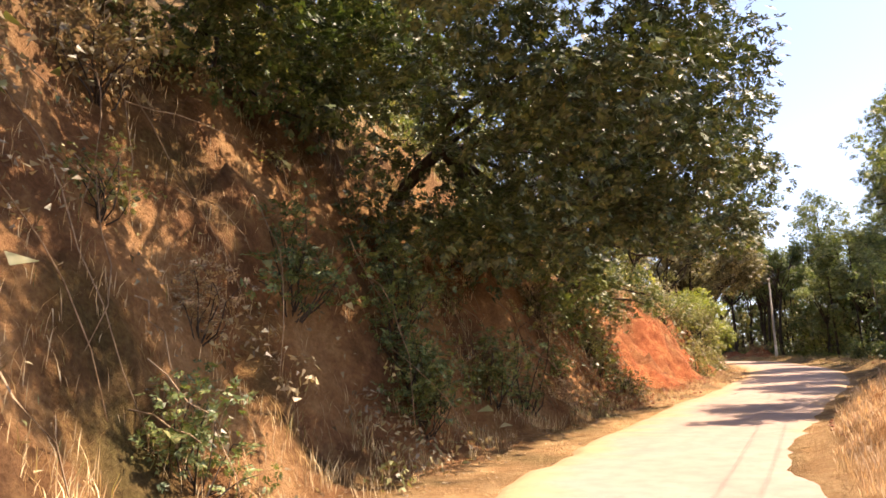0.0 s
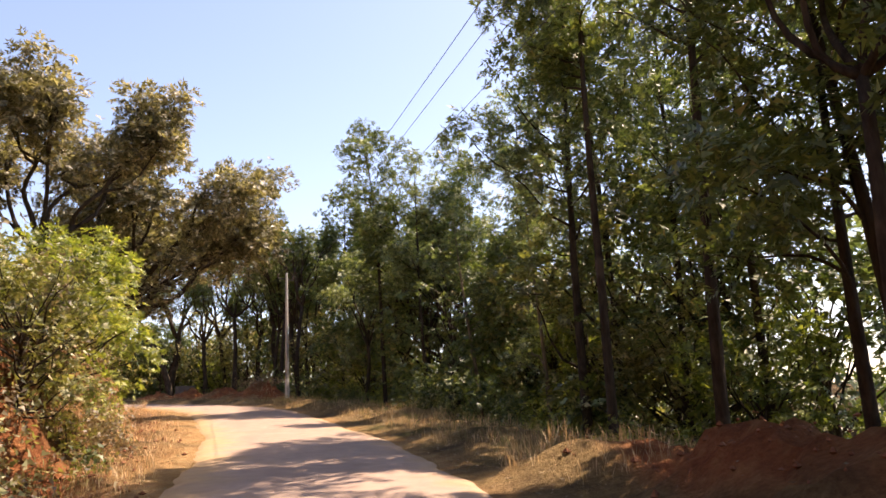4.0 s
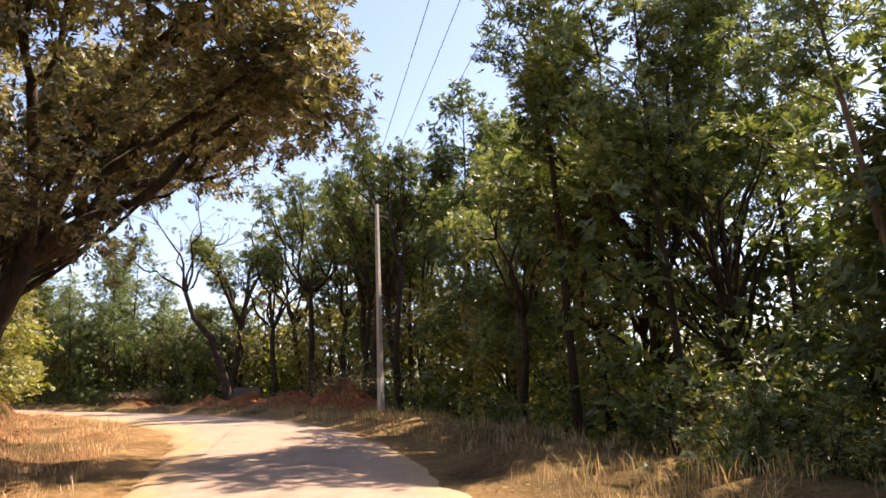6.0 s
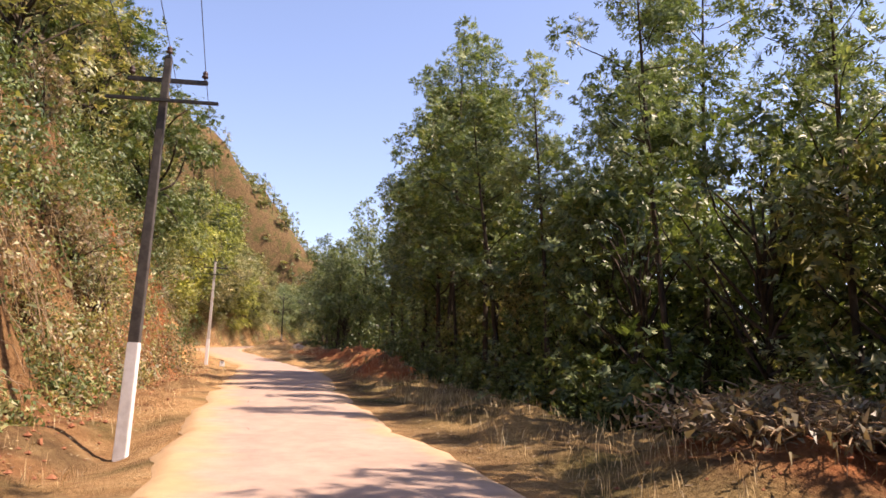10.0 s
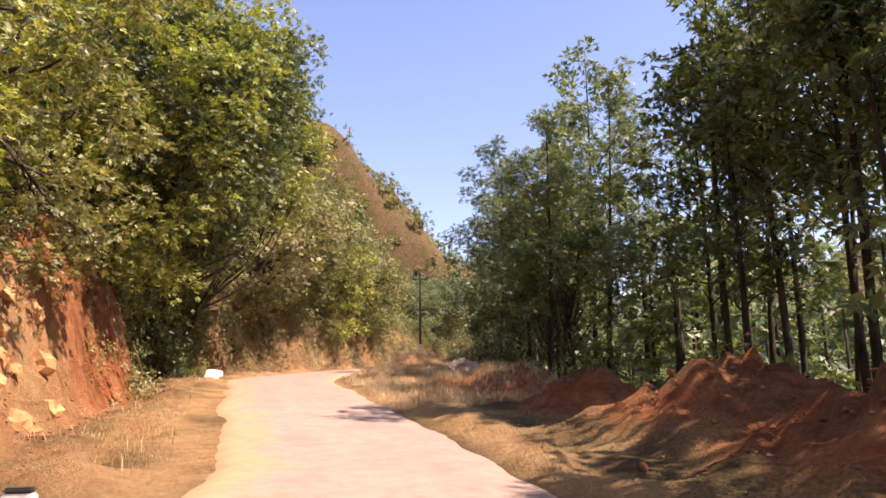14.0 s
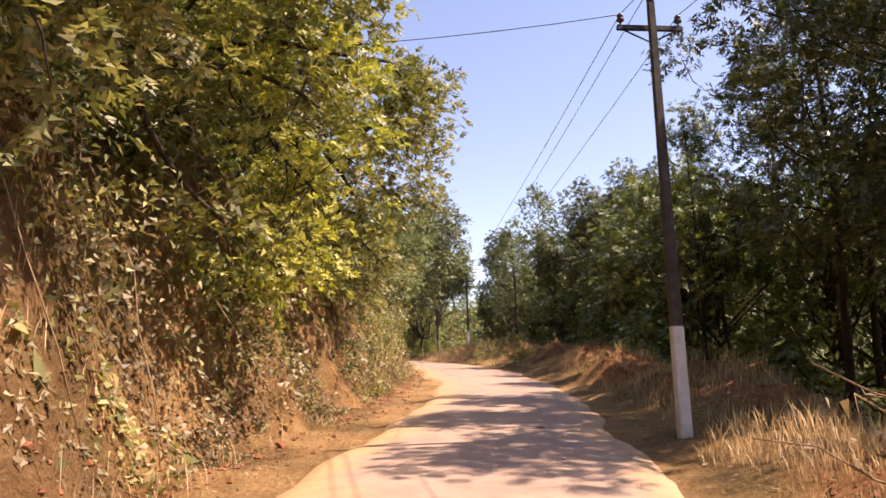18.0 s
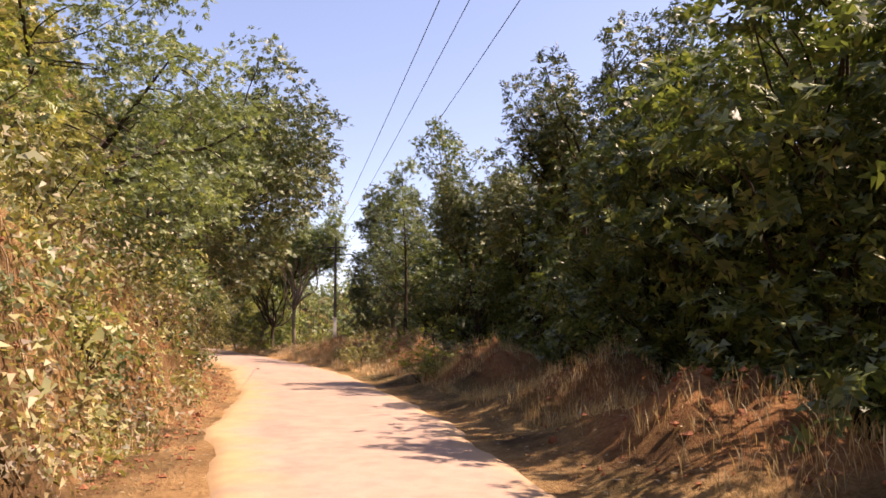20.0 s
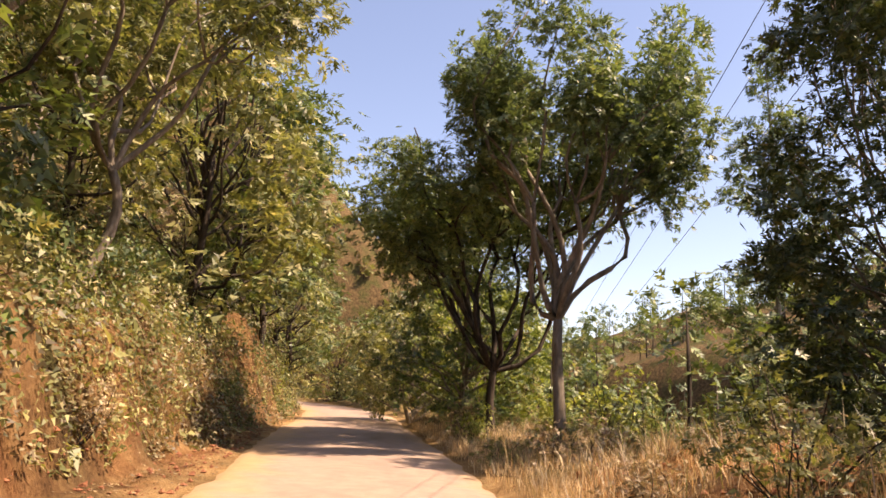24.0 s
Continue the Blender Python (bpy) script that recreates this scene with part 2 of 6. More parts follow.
def su(x, y):
    """The place along and beside the road of plan points."""
    x, y = np.asarray(x, float).ravel(), np.asarray(y, float).ravel()
    s, u = np.empty(len(x)), np.empty(len(x))
    pts = LINE[::3]
    idx = np.arange(0, len(LINE), 3)
    for a in range(0, len(x), 20000):
        xx, yy = x[a:a + 20000], y[a:a + 20000]
        k = idx[np.argmin((xx[:, None] - pts[None, :, 0]) ** 2 + (yy[:, None] - pts[None, :, 1]) ** 2, axis=1)]
        dx, dy = xx - LINE[k, 0], yy - LINE[k, 1]
        along = dx * TAN[k, 0] + dy * TAN[k, 1]
        s[a:a + 20000] = LINE_S[k] + along
        side = dx * TAN[k, 1] - dy * TAN[k, 0]
        far = np.abs(along) > 6
        u[a:a + 20000] = np.where(far, np.sign(side + 1e-9) * np.hypot(dx, dy), side)
    return s, u


def step(x, a, b):
    t = np.clip((x - a) / (b - a), 0, 1)
    return t * t * (3 - 2 * t)


@functools.lru_cache(None)
def wave_set(seed):
    r = np.random.RandomState(int(seed * 10) + 7)
    return [(r.uniform(0, 6.28), r.uniform(0.6, 1.9), r.uniform(0, 6.28)) for _ in range(7)]


def waves(x, y, scale, seed=0.0):
    """Smooth uneven ground from a few crossing waves, about -1 to 1."""
    z = np.zeros_like(x)
    for a, f, p in wave_set(seed):
        f = f / scale
        z += np.sin((x * math.cos(a) + y * math.sin(a)) * f * 6.28 + p + 1.3 * np.sin((x * math.sin(a) - y * math.cos(a)) * f * 2.9 + p))
    return z / 3.2


# along the road: where the left bank starts, how high and how wide its steep face is, and how steep the hill above
BANK_FOOT = ([0, 20, 28, 40, 52, 60, 68, 76, 90, 105, 118, 130, 150, 165, 180, 186, 188.6, 190.5, 199.5, 201.4, 203.5, 212, 222, 240, 262, 280, 300, 350],
             [-3.4, -3.2, -3.0, -3.4, -3.8, -3.9, -4.1, -4.2, -6.2, -5.4, -4.8, -4.4, -4.8, -5.6, -5.2, -4.4, -4.9, -9.5, -10.5, -6.0, -4.8, -3.5, -2.7, -3.2, -3.6, -3.4, -3.2, -3.2])
BANK_HIGH = ([0, 30, 45, 60, 70, 79, 85, 105, 116, 128, 150, 162, 176, 188, 205, 225, 240, 262, 300, 350],
             [7.0, 6.8, 4.8, 4.5, 2.6, 2.0, 0.8, 0.8, 3.0, 6.5, 6.5, 2.7, 2.7, 3.8, 4.4, 3.6, 2.2, 1.3, 3.0, 4.5])
HILL = ([0, 60, 75, 105, 120, 150, 185, 225, 250, 350], [0.8, 0.8, 0.5, 0.5, 0.9, 1.05, 1.3, 1.2, 0.75, 0.75])
VERGE = ([0, 60, 94, 102, 117, 124, 130, 165, 175, 200, 215, 235, 255, 290, 350], [6.0, 5.2, 6.0, 7.4, 9.2, 7.0, 5.5, 7.0, 9.0, 8.0, 5.0, 6.0, 8.0, 9.0, 9.0])
# the edges of the paved road
EDGE_L = ([0, 20, 32, 42, 52, 68, 80, 92, 98, 122, 130, 141, 150, 165, 172, 191, 197, 203, 211, 222, 230, 238, 258, 264, 280, 300, 370],
          [-1.4, -1.0, -1.4, -2.1, -2.4, -2.2, -2.2, -1.7, -2.1, -1.6, -2.0, -2.4, -2.9, -2.4, -1.5, -1.9, -2.9, -3.1, -1.9, -1.1, -1.1, -2.1, -2.3, -1.9, -2.1, -2.5, -2.5])
EDGE_R = ([0, 27, 32, 45, 55, 68, 80, 91, 100, 113, 122, 128, 142, 159, 170, 178, 190, 203, 212, 223, 235, 251, 262, 277, 300, 370],
          [2.6, 2.7, 2.2, 2.0, 1.7, 2.0, 1.8, 2.5, 2.7, 2.5, 2.3, 1.5, 1.3, 2.1, 3.1, 3.3, 2.2, 1.4, 1.9, 2.4, 1.7, 1.6, 2.1, 2.4, 2.1, 2.1])
# heaps of tipped earth on the right verge: along, beside, half-lengths, height
HEAPS = [(51.5, 6.0, 4.5, 1.5, 1.0), (58.5, 5.6, 3.5, 1.3, 0.7), (30, 4.6, 5.0, 1.6, 0.7), (38, 5.0, 5.0, 1.7, 0.9), (100.8, 6.2, 2.6, 1.6, 1.0), (105.5, 6.2, 2.2, 1.3, 0.8),
         (110.5, 6.4, 2.2, 1.4, 0.75), (114.5, 6.3, 1.8, 1.2, 0.6)]
HEAPS += [(121.5, 5.8, 1.5, 1.3, 0.75), (150.0, 4.6, 3.2, 1.3, 1.1), (156.0, 5.0, 2.6, 1.3, 0.9), (163.0, 6.0, 2.6, 1.5, 1.2),
         (167.5, 6.8, 2.6, 1.8, 1.3), (172.5, 7.4, 2.4, 1.9, 1.6), (177.3, 6.9, 1.8, 1.4, 1.1), (183, 7.2, 2.0, 1.4, 0.8), (186.8, 6.5, 2.2, 1.3, 0.65), (208, 3.9, 3.2, 1.2, 0.75), (219, 5.2, 3.0, 1.3, 0.8),
         (226.5, 4.4, 2.2, 1.2, 0.8), (232.5, 4.5, 2.4, 1.3, 0.9), (238.5, 5.4, 2.2, 1.4, 0.9), (246.5, 5.2, 3.4, 1.5, 1.2), (253.8, 4.9, 1.6, 1.1, 1.2), (259.5, 5.6, 3.2, 1.5, 1.2), (267, 5.4, 3.6, 1.7, 1.1), (277, 5.6, 3.4, 2.0, 0.9), (272.3, 5.4, 2.2, 1.7, 0.97)]


def height(s, u, x, y):
    zr = np.interp(s, LINE_S, LINE[:, 2])
    rough = waves(x, y, 1.7, 1) * 0.07 + waves(x, y, 5.0, 2) * 0.16
    foot = np.interp(s, *BANK_FOOT) + 0.25 * waves(s, s * 0, 9.0, 3) + 0.07 * waves(s, s * 0, 2.5, 4)
    high, hill = np.interp(s, *BANK_HIGH), np.interp(s, *HILL)
    d = np.maximum(foot - u, 0)
    face = np.maximum(high * np.interp(s, [0, 38, 46, 60, 68, 115, 150, 185, 200, 230, 350], [0.65, 0.7, 0.95, 0.95, 0.6, 0.5, 0.45, 0.45, 0.36, 0.4, 0.5]), 0.8)
    left = high * step(d, 0, face) + hill * np.maximum(d - face * 0.7, 0) * (1 - 0.35 * step(d, 35, 90))
    left = np.minimum(left, 95 + 6 * waves(x, y, 60, 6))
    ripple = np.abs(waves(x, y + left, 1.5, 9)) * 0.26 + np.abs(waves(x, y + left, 0.6, 10)) * 0.11
    ripple += np.interp(s, [38, 46, 60, 66, 155, 162, 180, 186], [0, 1.0, 1.0, 0, 0, 1, 1, 0]) * (np.abs(waves(x + left * 0.6, y, 1.1, 13)) * 0.45 + 0.22 * np.abs(waves(x, y + left, 0.5, 14)))
    left += step(d, 0.1, 1.5) * (rough * np.interp(s, [180, 190, 245, 255], [2.4, 1.3, 1.3, 2.4]) - ripple) + step(d, 8, 25) * waves(x, y, 22, 5) * 2.2
    edge = np.interp(s, *VERGE)
    e = np.maximum(u - edge, 0)
    right = -0.36 * np.minimum(e, 55) - 0.3 * np.clip(e - 55, 0, 60) - 0.02 * np.clip(e - 115, 0, 800)
    right += step(e, 10, 30) * waves(x, y, 18, 7) * 1.5
    z = zr + np.where(u < 0, left, right)
    # the mountain beyond the end of the valley, and the wooded ridge across it
    away = step(np.abs(u), 18, 75)
    peak = np.clip(60 + 0.85 * (229 - y) + 7 * waves(x, y, 55, 61) + 3 * waves(x, y, 17, 63), 0, 150) * step(-x, 235, 325) * step(y, -60, 60)
    ridge = 26 * np.exp(-(((x + 250) * 0.45 + (y - 320) * 0.9) / 55) ** 2) * step(-x, 60, 190) * (1 + 0.15 * waves(x, y, 45, 62))
    z = np.maximum(z, zr + away * np.maximum(peak, ridge) - (1 - away) * 200)
    z += rough * step(np.abs(u), 2.4, 3.6)
    lumpy = 1 + 0.22 * waves(x, y, 1.1, 8) + 0.12 * waves(x, y, 0.45, 12)
    # the shoulder dips where the leaning pole stands
    z -= 0.45 * np.exp(-((s - 126.5) / 4.0) ** 2 - ((u + 3.1) / 0.8) ** 2)
    for hs, hu, ls, lu, hh in HEAPS:
        z += hh * lumpy * np.exp(-((s - hs) / ls) ** 2 * 1.3 - ((u - hu) / lu) ** 2 * 1.1)
    z += np.where(u > 0, 0.12 * step(u, 2.2, 4.0), 0) - 0.05 * (1 - step(np.abs(u), 2.2, 3.0))
    return z


def ground_at(s, u):
    s, u = np.atleast_1d(np.asarray(s, float)), np.atleast_1d(np.asarray(u, float))
    x, y = xy(s, u)
    return x, y, height(s, u, x, y)


def grid_mesh(name, verts, rows, cols, material, keep=None):
    i = np.arange(rows * cols).reshape(rows, cols)
    quads = np.stack([i[:-1, :-1], i[:-1, 1:], i[1:, 1:], i[1:, :-1]], axis=-1).reshape(-1, 4)
    if keep is not None:
        quads = quads[keep[quads].any(axis=1)]
        used = np.unique(quads)
        remap = np.full(rows * cols, -1)
        remap[used] = np.arange(len(used))
        quads, verts = remap[quads], verts[used]
    me = bpy.data.meshes.new(name)
    me.from_pydata(verts.tolist(), [], quads.tolist())
    me.shade_smooth()
    me.materials.append(material)
    return me, (used if keep is not None else np.arange(rows * cols))


def masks(me, s, u, z):
    """How red, dusty and straw-covered the earth is, from its place beside the road."""
    x, y = xy(s, u)
    n1, n2 = waves(x, y, 3.5, 21), waves(x, y, 0.8, 22)
    foot, high = np.interp(s, *BANK_FOOT), np.interp(s, *BANK_HIGH)
    cut = np.interp(s, [0, 36, 44, 62, 68, 110, 118, 138, 142, 158, 184, 190, 240, 250, 350], [0.35, 0.4, 1, 1, 0.3, 0.15, 0.25, 0.25, 0.75, 1, 1, 0.2, 0.2, 0.25, 0.25])
    d = foot - u
    red = np.maximum(cut * step(d, -0.6, 0.2) * (1 - step(d, np.maximum(high * 0.5, 1.2), np.maximum(high * 0.5, 1.2) + 1.6)) * np.clip(0.9 + 0.5 * n1, 0, 1), 0.5 * step(-u, 2.2, 3.2) * (1 - step(d, 0, 1)) * np.clip(0.5 + 0.6 * n1, 0, 1))
    for hs, hu, ls, lu, hh in HEAPS:
        fresh = 0.95 if 95 < hs < 190 or hs < 20 or 45 < hs < 62 else 0.55
        g = np.exp(-((s - hs) / ls) ** 2 - ((u - hu) / lu) ** 2)
        red = np.maximum(red, fresh * step(g, 0.08, 0.4) * np.clip(0.85 + 0.5 * n1, 0, 1))
    lo, hi = np.interp(s, *EDGE_L), np.interp(s, *EDGE_R)
    dust = step(-u, -lo - 0.8, -lo) * (1 - np.interp(s, [150, 158, 184, 192], [0.6, 0.25, 0.25, 0.6]) * step(lo - u, 0.7 + 0.4 * n2, 2.2 + 0.6 * n2)) * (1 - step(d, -0.9 + 0.5 * n2, 0.5 + 0.5 * n2)) * np.clip(0.8 + 0.35 * n1, 0, 1)
    dust = np.maximum(dust, 0.75 * step(s, 160, 164) * (1 - step(s, 178, 184)) * step(d, -0.3, 0.3) * (1 - step(d, 1.3 + 0.5 * n2, 2.2 + 0.5 * n2)))
    dust = np.maximum(dust, (1 - step(s, 38, 44)) * step(d, 0, 0.6) * np.clip(0.1 + 0.5 * n1, 0, 0.45))
    dust = np.maximum(dust, step(s, 202, 205) * (1 - step(s, 232, 240)) * step(d, -0.3, 0.3) * (1 - step(d, 0.5, 1.4)) * np.clip(0.5 + 0.5 * n1, 0, 0.8))
    dust = np.maximum(dust, step(u, hi - 0.8, hi - 0.1) * (1 - step(u, hi + 0.1, hi + 1.2 + 0.5 * n1)) * 0.8)
    straw = np.clip(0.55 + 0.5 * n1, 0, 1) * np.where(u > 0, step(u, 2.2, 3.2) * (1 - step(u, np.interp(s, *VERGE), np.interp(s, *VERGE) + 2.5)), np.interp(s, [110, 116, 156, 160, 184, 197, 201, 290, 300], [0.3, 0.75, 0.75, 0.3, 0.1, 0.1, 0.65, 0.65, 0.3]) * step(d, -0.5, 1.0) * (1 - step(d, 30, 60)) + 0.75 * step(d, 30, 60))
    for nm, v in (("red", red), ("dust", dust), ("straw", straw)):
        me.attributes.new(nm, "FLOAT", "POINT").data.foreach_set("value", v.astype(np.float32))


def build_ground():
    us = np.concatenate([np.arange(-13, -7, 0.4), np.arange(-7, -2.4, 0.2), np.arange(-2.4, 2.4, 0.4), np.arange(2.4, 8, 0.25), np.arange(8, 13.1, 0.45)])
    ss = np.arange(1.0, 368, 0.4)
    S, U = np.meshgrid(ss, us, indexing="ij")
    s, u = S.ravel(), U.ravel()
    x, y = xy(s, u)
    z = height(s, u, x, y)
    me, used = grid_mesh("ground", np.stack([x, y, z], 1), len(ss), len(us), EARTH)
    masks(me, s, u, z)
    tagged(new("ground", me), "red earth shoulders, cut bank and dry verge beside a road", "ground", kind="structure")
    # the hillside and valley beyond, to the horizon
    grow = np.cumsum(2.5 * 1.22 ** np.arange(32))
    gx = np.concatenate([-340 - grow[::-1], np.arange(-340, 121, 3.0), 120 + grow])
    gy = np.concatenate([-130 - grow[::-1], np.arange(-130, 301, 3.0), 300 + grow])
    X, Y = np.meshgrid(gx, gy, indexing="ij")
    x, y = X.ravel(), Y.ravel()
    s, u = su(x, y)
    z = height(s, u, x, y)
    near = (np.abs(u) < 12) & (s > 0) & (s < 366)
    z = np.where(near, z - 0.6, z)
    keep = ~((np.abs(u) < 9.5) & (s > 4) & (s < 360))
    me, used = grid_mesh("hillside", np.stack([x, y, z], 1), len(gx), len(gy), EARTH, keep)
    masks(me, s[used], u[used], z[used])
    tagged(new("ground", me), "dry wooded hillside falling to a hazy valley", "hillside", kind="structure")
    # the road
    ts = np.concatenate([[-1.16, -1.06], np.linspace(-0.98, 1.0, 27), [1.1, 1.2]])
    ss = np.arange(1.5, 366, 0.35)
    S, U = np.meshgrid(ss, ts, indexing="ij")
    s, t = S.ravel(), U.ravel()
    shift = 0.12 * waves(s, s * 0, 7.0, 31) + 0.05 * waves(s, s * 0, 1.7, 32)
    lo, hi = np.interp(s, *EDGE_L), np.interp(s, *EDGE_R)
    u = (lo + hi) / 2 + t * (hi - lo) / 2 + np.where(np.abs(t) > 0.5, np.sign(t) * shift, 0)
    x, y = xy(s, u)
    z = np.interp(s, LINE_S, LINE[:, 2]) + 0.03 - 0.006 * u * u + 0.012 * waves(x, y, 2.4, 33)
    z -= np.where(np.abs(t) > 1.14, 0.14, np.where(np.abs(t) > 1.03, 0.03, 0))
    me, used = grid_mesh("road", np.stack([x, y, z], 1), len(ss), len(ts), ROAD)
    n = waves(x, y, 1.6, 34)
    dust = np.clip(step(-t, 0.5 + 0.2 * n, 1.05 + 0.12 * n) + 0.7 * step(t, 0.8 + 0.12 * n, 1.08 + 0.1 * n), 0, 1)
    me.attributes.new("dust", "FLOAT", "POINT").data.foreach_set("value", dust.astype(np.float32))
    worn = np.exp(-((np.abs(t + 0.05) - 0.42 - 0.06 * waves(s, s * 0, 14.0, 35)) / 0.14) ** 2) * np.clip(0.2 + 0.35 * waves(x * 0.4, y * 0.4, 1.4, 36), 0, 0.6)
    me.attributes.new("worn", "FLOAT", "POINT").data.foreach_set("value", worn.astype(np.float32))
    tagged(new("road", me), "narrow pale road powdered with tan dust", "road", kind="structure")


build_ground()


def far_haze_glow():
    """An added hill-topped sheet far across the valley, below the level of the road, glowing as haze."""
    m, nt, b = nodes_of("far_haze_glow", 1.0, 0.0)
    # the bright valley haze is put into the pale base and emission colours
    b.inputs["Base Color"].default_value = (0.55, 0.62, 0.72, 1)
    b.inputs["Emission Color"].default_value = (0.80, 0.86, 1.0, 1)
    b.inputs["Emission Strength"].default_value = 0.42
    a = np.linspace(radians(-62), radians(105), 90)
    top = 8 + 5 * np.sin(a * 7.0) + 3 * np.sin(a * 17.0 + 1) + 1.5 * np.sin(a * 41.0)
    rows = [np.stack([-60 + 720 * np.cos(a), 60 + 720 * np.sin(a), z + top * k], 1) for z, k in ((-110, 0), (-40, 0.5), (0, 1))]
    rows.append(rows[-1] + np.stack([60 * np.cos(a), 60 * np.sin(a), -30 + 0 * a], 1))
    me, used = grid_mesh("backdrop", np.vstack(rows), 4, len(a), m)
    tagged(new("backdrop", me), "pale glowing sheet standing in for haze far across the valley", "distance", kind="structure")


far_haze_glow()


# ---- growing things ----
def part(name, me, parent, label=""):
    ob = new(name, me)
    ob.parent = parent
    return tagged(ob, label)


def tubes(name, lines, material, sides=6):
    """One mesh of tapered round limbs; each line is a list of (point, radius)."""
    verts, faces = [], []
    for line in lines:
        pts = [Vector(p) for p, r in line]
        start = len(verts)
        for i, (p, r) in enumerate(line):
            d = (pts[min(i + 1, len(pts) - 1)] - pts[max(i - 1, 0)]).normalized()
            a = d.orthogonal().normalized() if abs(d.z) < 0.9 else d.cross(Vector((1, 0.13, 0))).normalized()
            b = d.cross(a)
            for k in range(sides):
                w = 6.28318 * k / sides
                verts.append(pts[i] + (a * math.cos(w) + b * math.sin(w)) * r)
        for i in range(len(line) - 1):
            for k in range(sides):
                j = start + i * sides
                faces.append((j + k, j + (k + 1) % sides, j + sides + (k + 1) % sides, j + sides + k))
        faces.append(tuple(start + (len(line) - 1) * sides + k for k in range(sides)))
    me = bpy.data.meshes.new(name)
    me.from_pydata([tuple(v) for v in verts], [], faces)
    me.shade_smooth()
    me.materials.append(material)
    return me


def leaf_shapes(centres, size, rng, droop=0.4, slim=0.42, face_out=None, corners=3):
    """Small pointed leaves as (n, corners, 3), each about its own centre; four corners make a folded leaf."""
    c = np.asarray(centres, float)
    n = len(c)
    d = rng.normal(size=(n, 3))
    d[:, 2] -= droop
    out = rng.normal(size=(n, 3))
    if face_out is not None:
        # the blades lie like loose shingles on their clump and tip upwards to the light
        out = out * 0.45 + face_out + np.array([0, 0, 0.35])
        out /= np.linalg.norm(out, axis=1)[:, None] + 1e-9
        d -= out * (d * out).sum(1)[:, None] * 0.85
    d /= np.linalg.norm(d, axis=1)[:, None] + 1e-9
    w = np.cross(d, out)
    w /= np.linalg.norm(w, axis=1)[:, None] + 1e-9
    L = (size * rng.uniform(0.65, 1.35, n))[:, None]
    if corners == 3:
        return np.stack([c - d * L * 0.4 - w * L * slim * 0.5, c - d * L * 0.3 + w * L * slim * 0.5, c + d * L * 0.6], axis=1)
    nrm = np.cross(d, w)
    return np.stack([c - d * L * 0.5, c + w * L * slim * 0.5 + nrm * L * 0.08, c + d * L * 0.5 - nrm * L * 0.1, c - w * L * slim * 0.5 + nrm * L * 0.08], axis=1)


def shapes_mesh(name, v, material):
    n, k = v.shape[:2]
    me = bpy.data.meshes.new(name)
    me.vertices.add(k * n)
    me.vertices.foreach_set("co", np.ascontiguousarray(v, dtype=np.float32).reshape(-1))
    me.loops.add(k * n)
    me.loops.foreach_set("vertex_index", np.arange(k * n, dtype=np.int32))
    me.polygons.add(n)
    me.polygons.foreach_set("loop_start", np.arange(0, k * n, k, dtype=np.int32))
    me.update(calc_edges=True)
    me.materials.append(material)
    return me


def leaf_mesh(name, centres, size, material, rng, droop=0.4, slim=0.42, face_out=None, corners=3):
    return shapes_mesh(name, leaf_shapes(centres, size, rng, droop, slim, face_out, corners), material)


def sprays(rng, clumps, per, size, flat=0.75, slim=0.42, corners=3, droop=0.35):
    """Leaves on short twigs all over the outside of clumps (x, y, z, radius), most of them on the upper side."""
    bases, outs = [], []
    for x, y, z, r in clumps:
        k = max(2, int(per * r * r / 7))
        d = rng.normal(size=(k, 3))
        d /= np.linalg.norm(d, axis=1)[:, None]
        d[:, 2] = np.where(rng.uniform(0, 1, k) < 0.6, np.abs(d[:, 2]), d[:, 2])
        q = d * (r * rng.uniform(0.16, 1.0, k) ** 0.42 * (1 + 0.12 * rng.normal(size=k)))[:, None]
        q[:, 2] *= flat
        bases.append(q + np.array([x, y, z]))
        outs.append(d)
    base, out = np.vstack(bases), np.vstack(outs)
    n = len(base)
    axis = out * 0.75 + rng.normal(size=(n, 3)) * 0.55 - np.array([0, 0, droop])
    axis /= np.linalg.norm(axis, axis=1)[:, None]
    up = out * 0.6 + np.array([0, 0, 0.75]) + rng.normal(size=(n, 3)) * 0.3
    up -= axis * (up * axis).sum(1)[:, None]
    up /= np.linalg.norm(up, axis=1)[:, None] + 1e-9
    side = np.cross(axis, up)
    leaves = []
    for j in range(7):
        w = 0 if j == 6 else (1 if j % 2 else -1)
        L = (size * rng.uniform(0.7, 1.3, n) * (1.0 - 0.05 * j))[:, None]
        c = base + axis * (size * (0.2 + 0.36 * (j // 2))) + side * (w * 0.42 * size)
        d = axis * (1.0 if w == 0 else 0.5) + side * w * 0.85 + rng.normal(size=(n, 3)) * 0.18
        d /= np.linalg.norm(d, axis=1)[:, None]
        nrm = up + rng.normal(size=(n, 3)) * 0.3
        b = np.cross(d, nrm)
        b /= np.linalg.norm(b, axis=1)[:, None] + 1e-9
        if corners == 3:
            leaves.append(np.stack([c - d * L * 0.45 - b * L * slim * 0.5, c - d * L * 0.3 + b * L * slim * 0.5, c + d * L * 0.6], axis=1))
        else:
            f = np.cross(d, b)
            leaves.append(np.stack([c - d * L * 0.5, c + b * L * slim * 0.5 + f * L * 0.08, c + d * L * 0.5 - f * L * 0.1, c - b * L * slim * 0.5 + f * L * 0.08], axis=1))
    return np.stack(leaves, axis=1).reshape(-1, corners, 3)


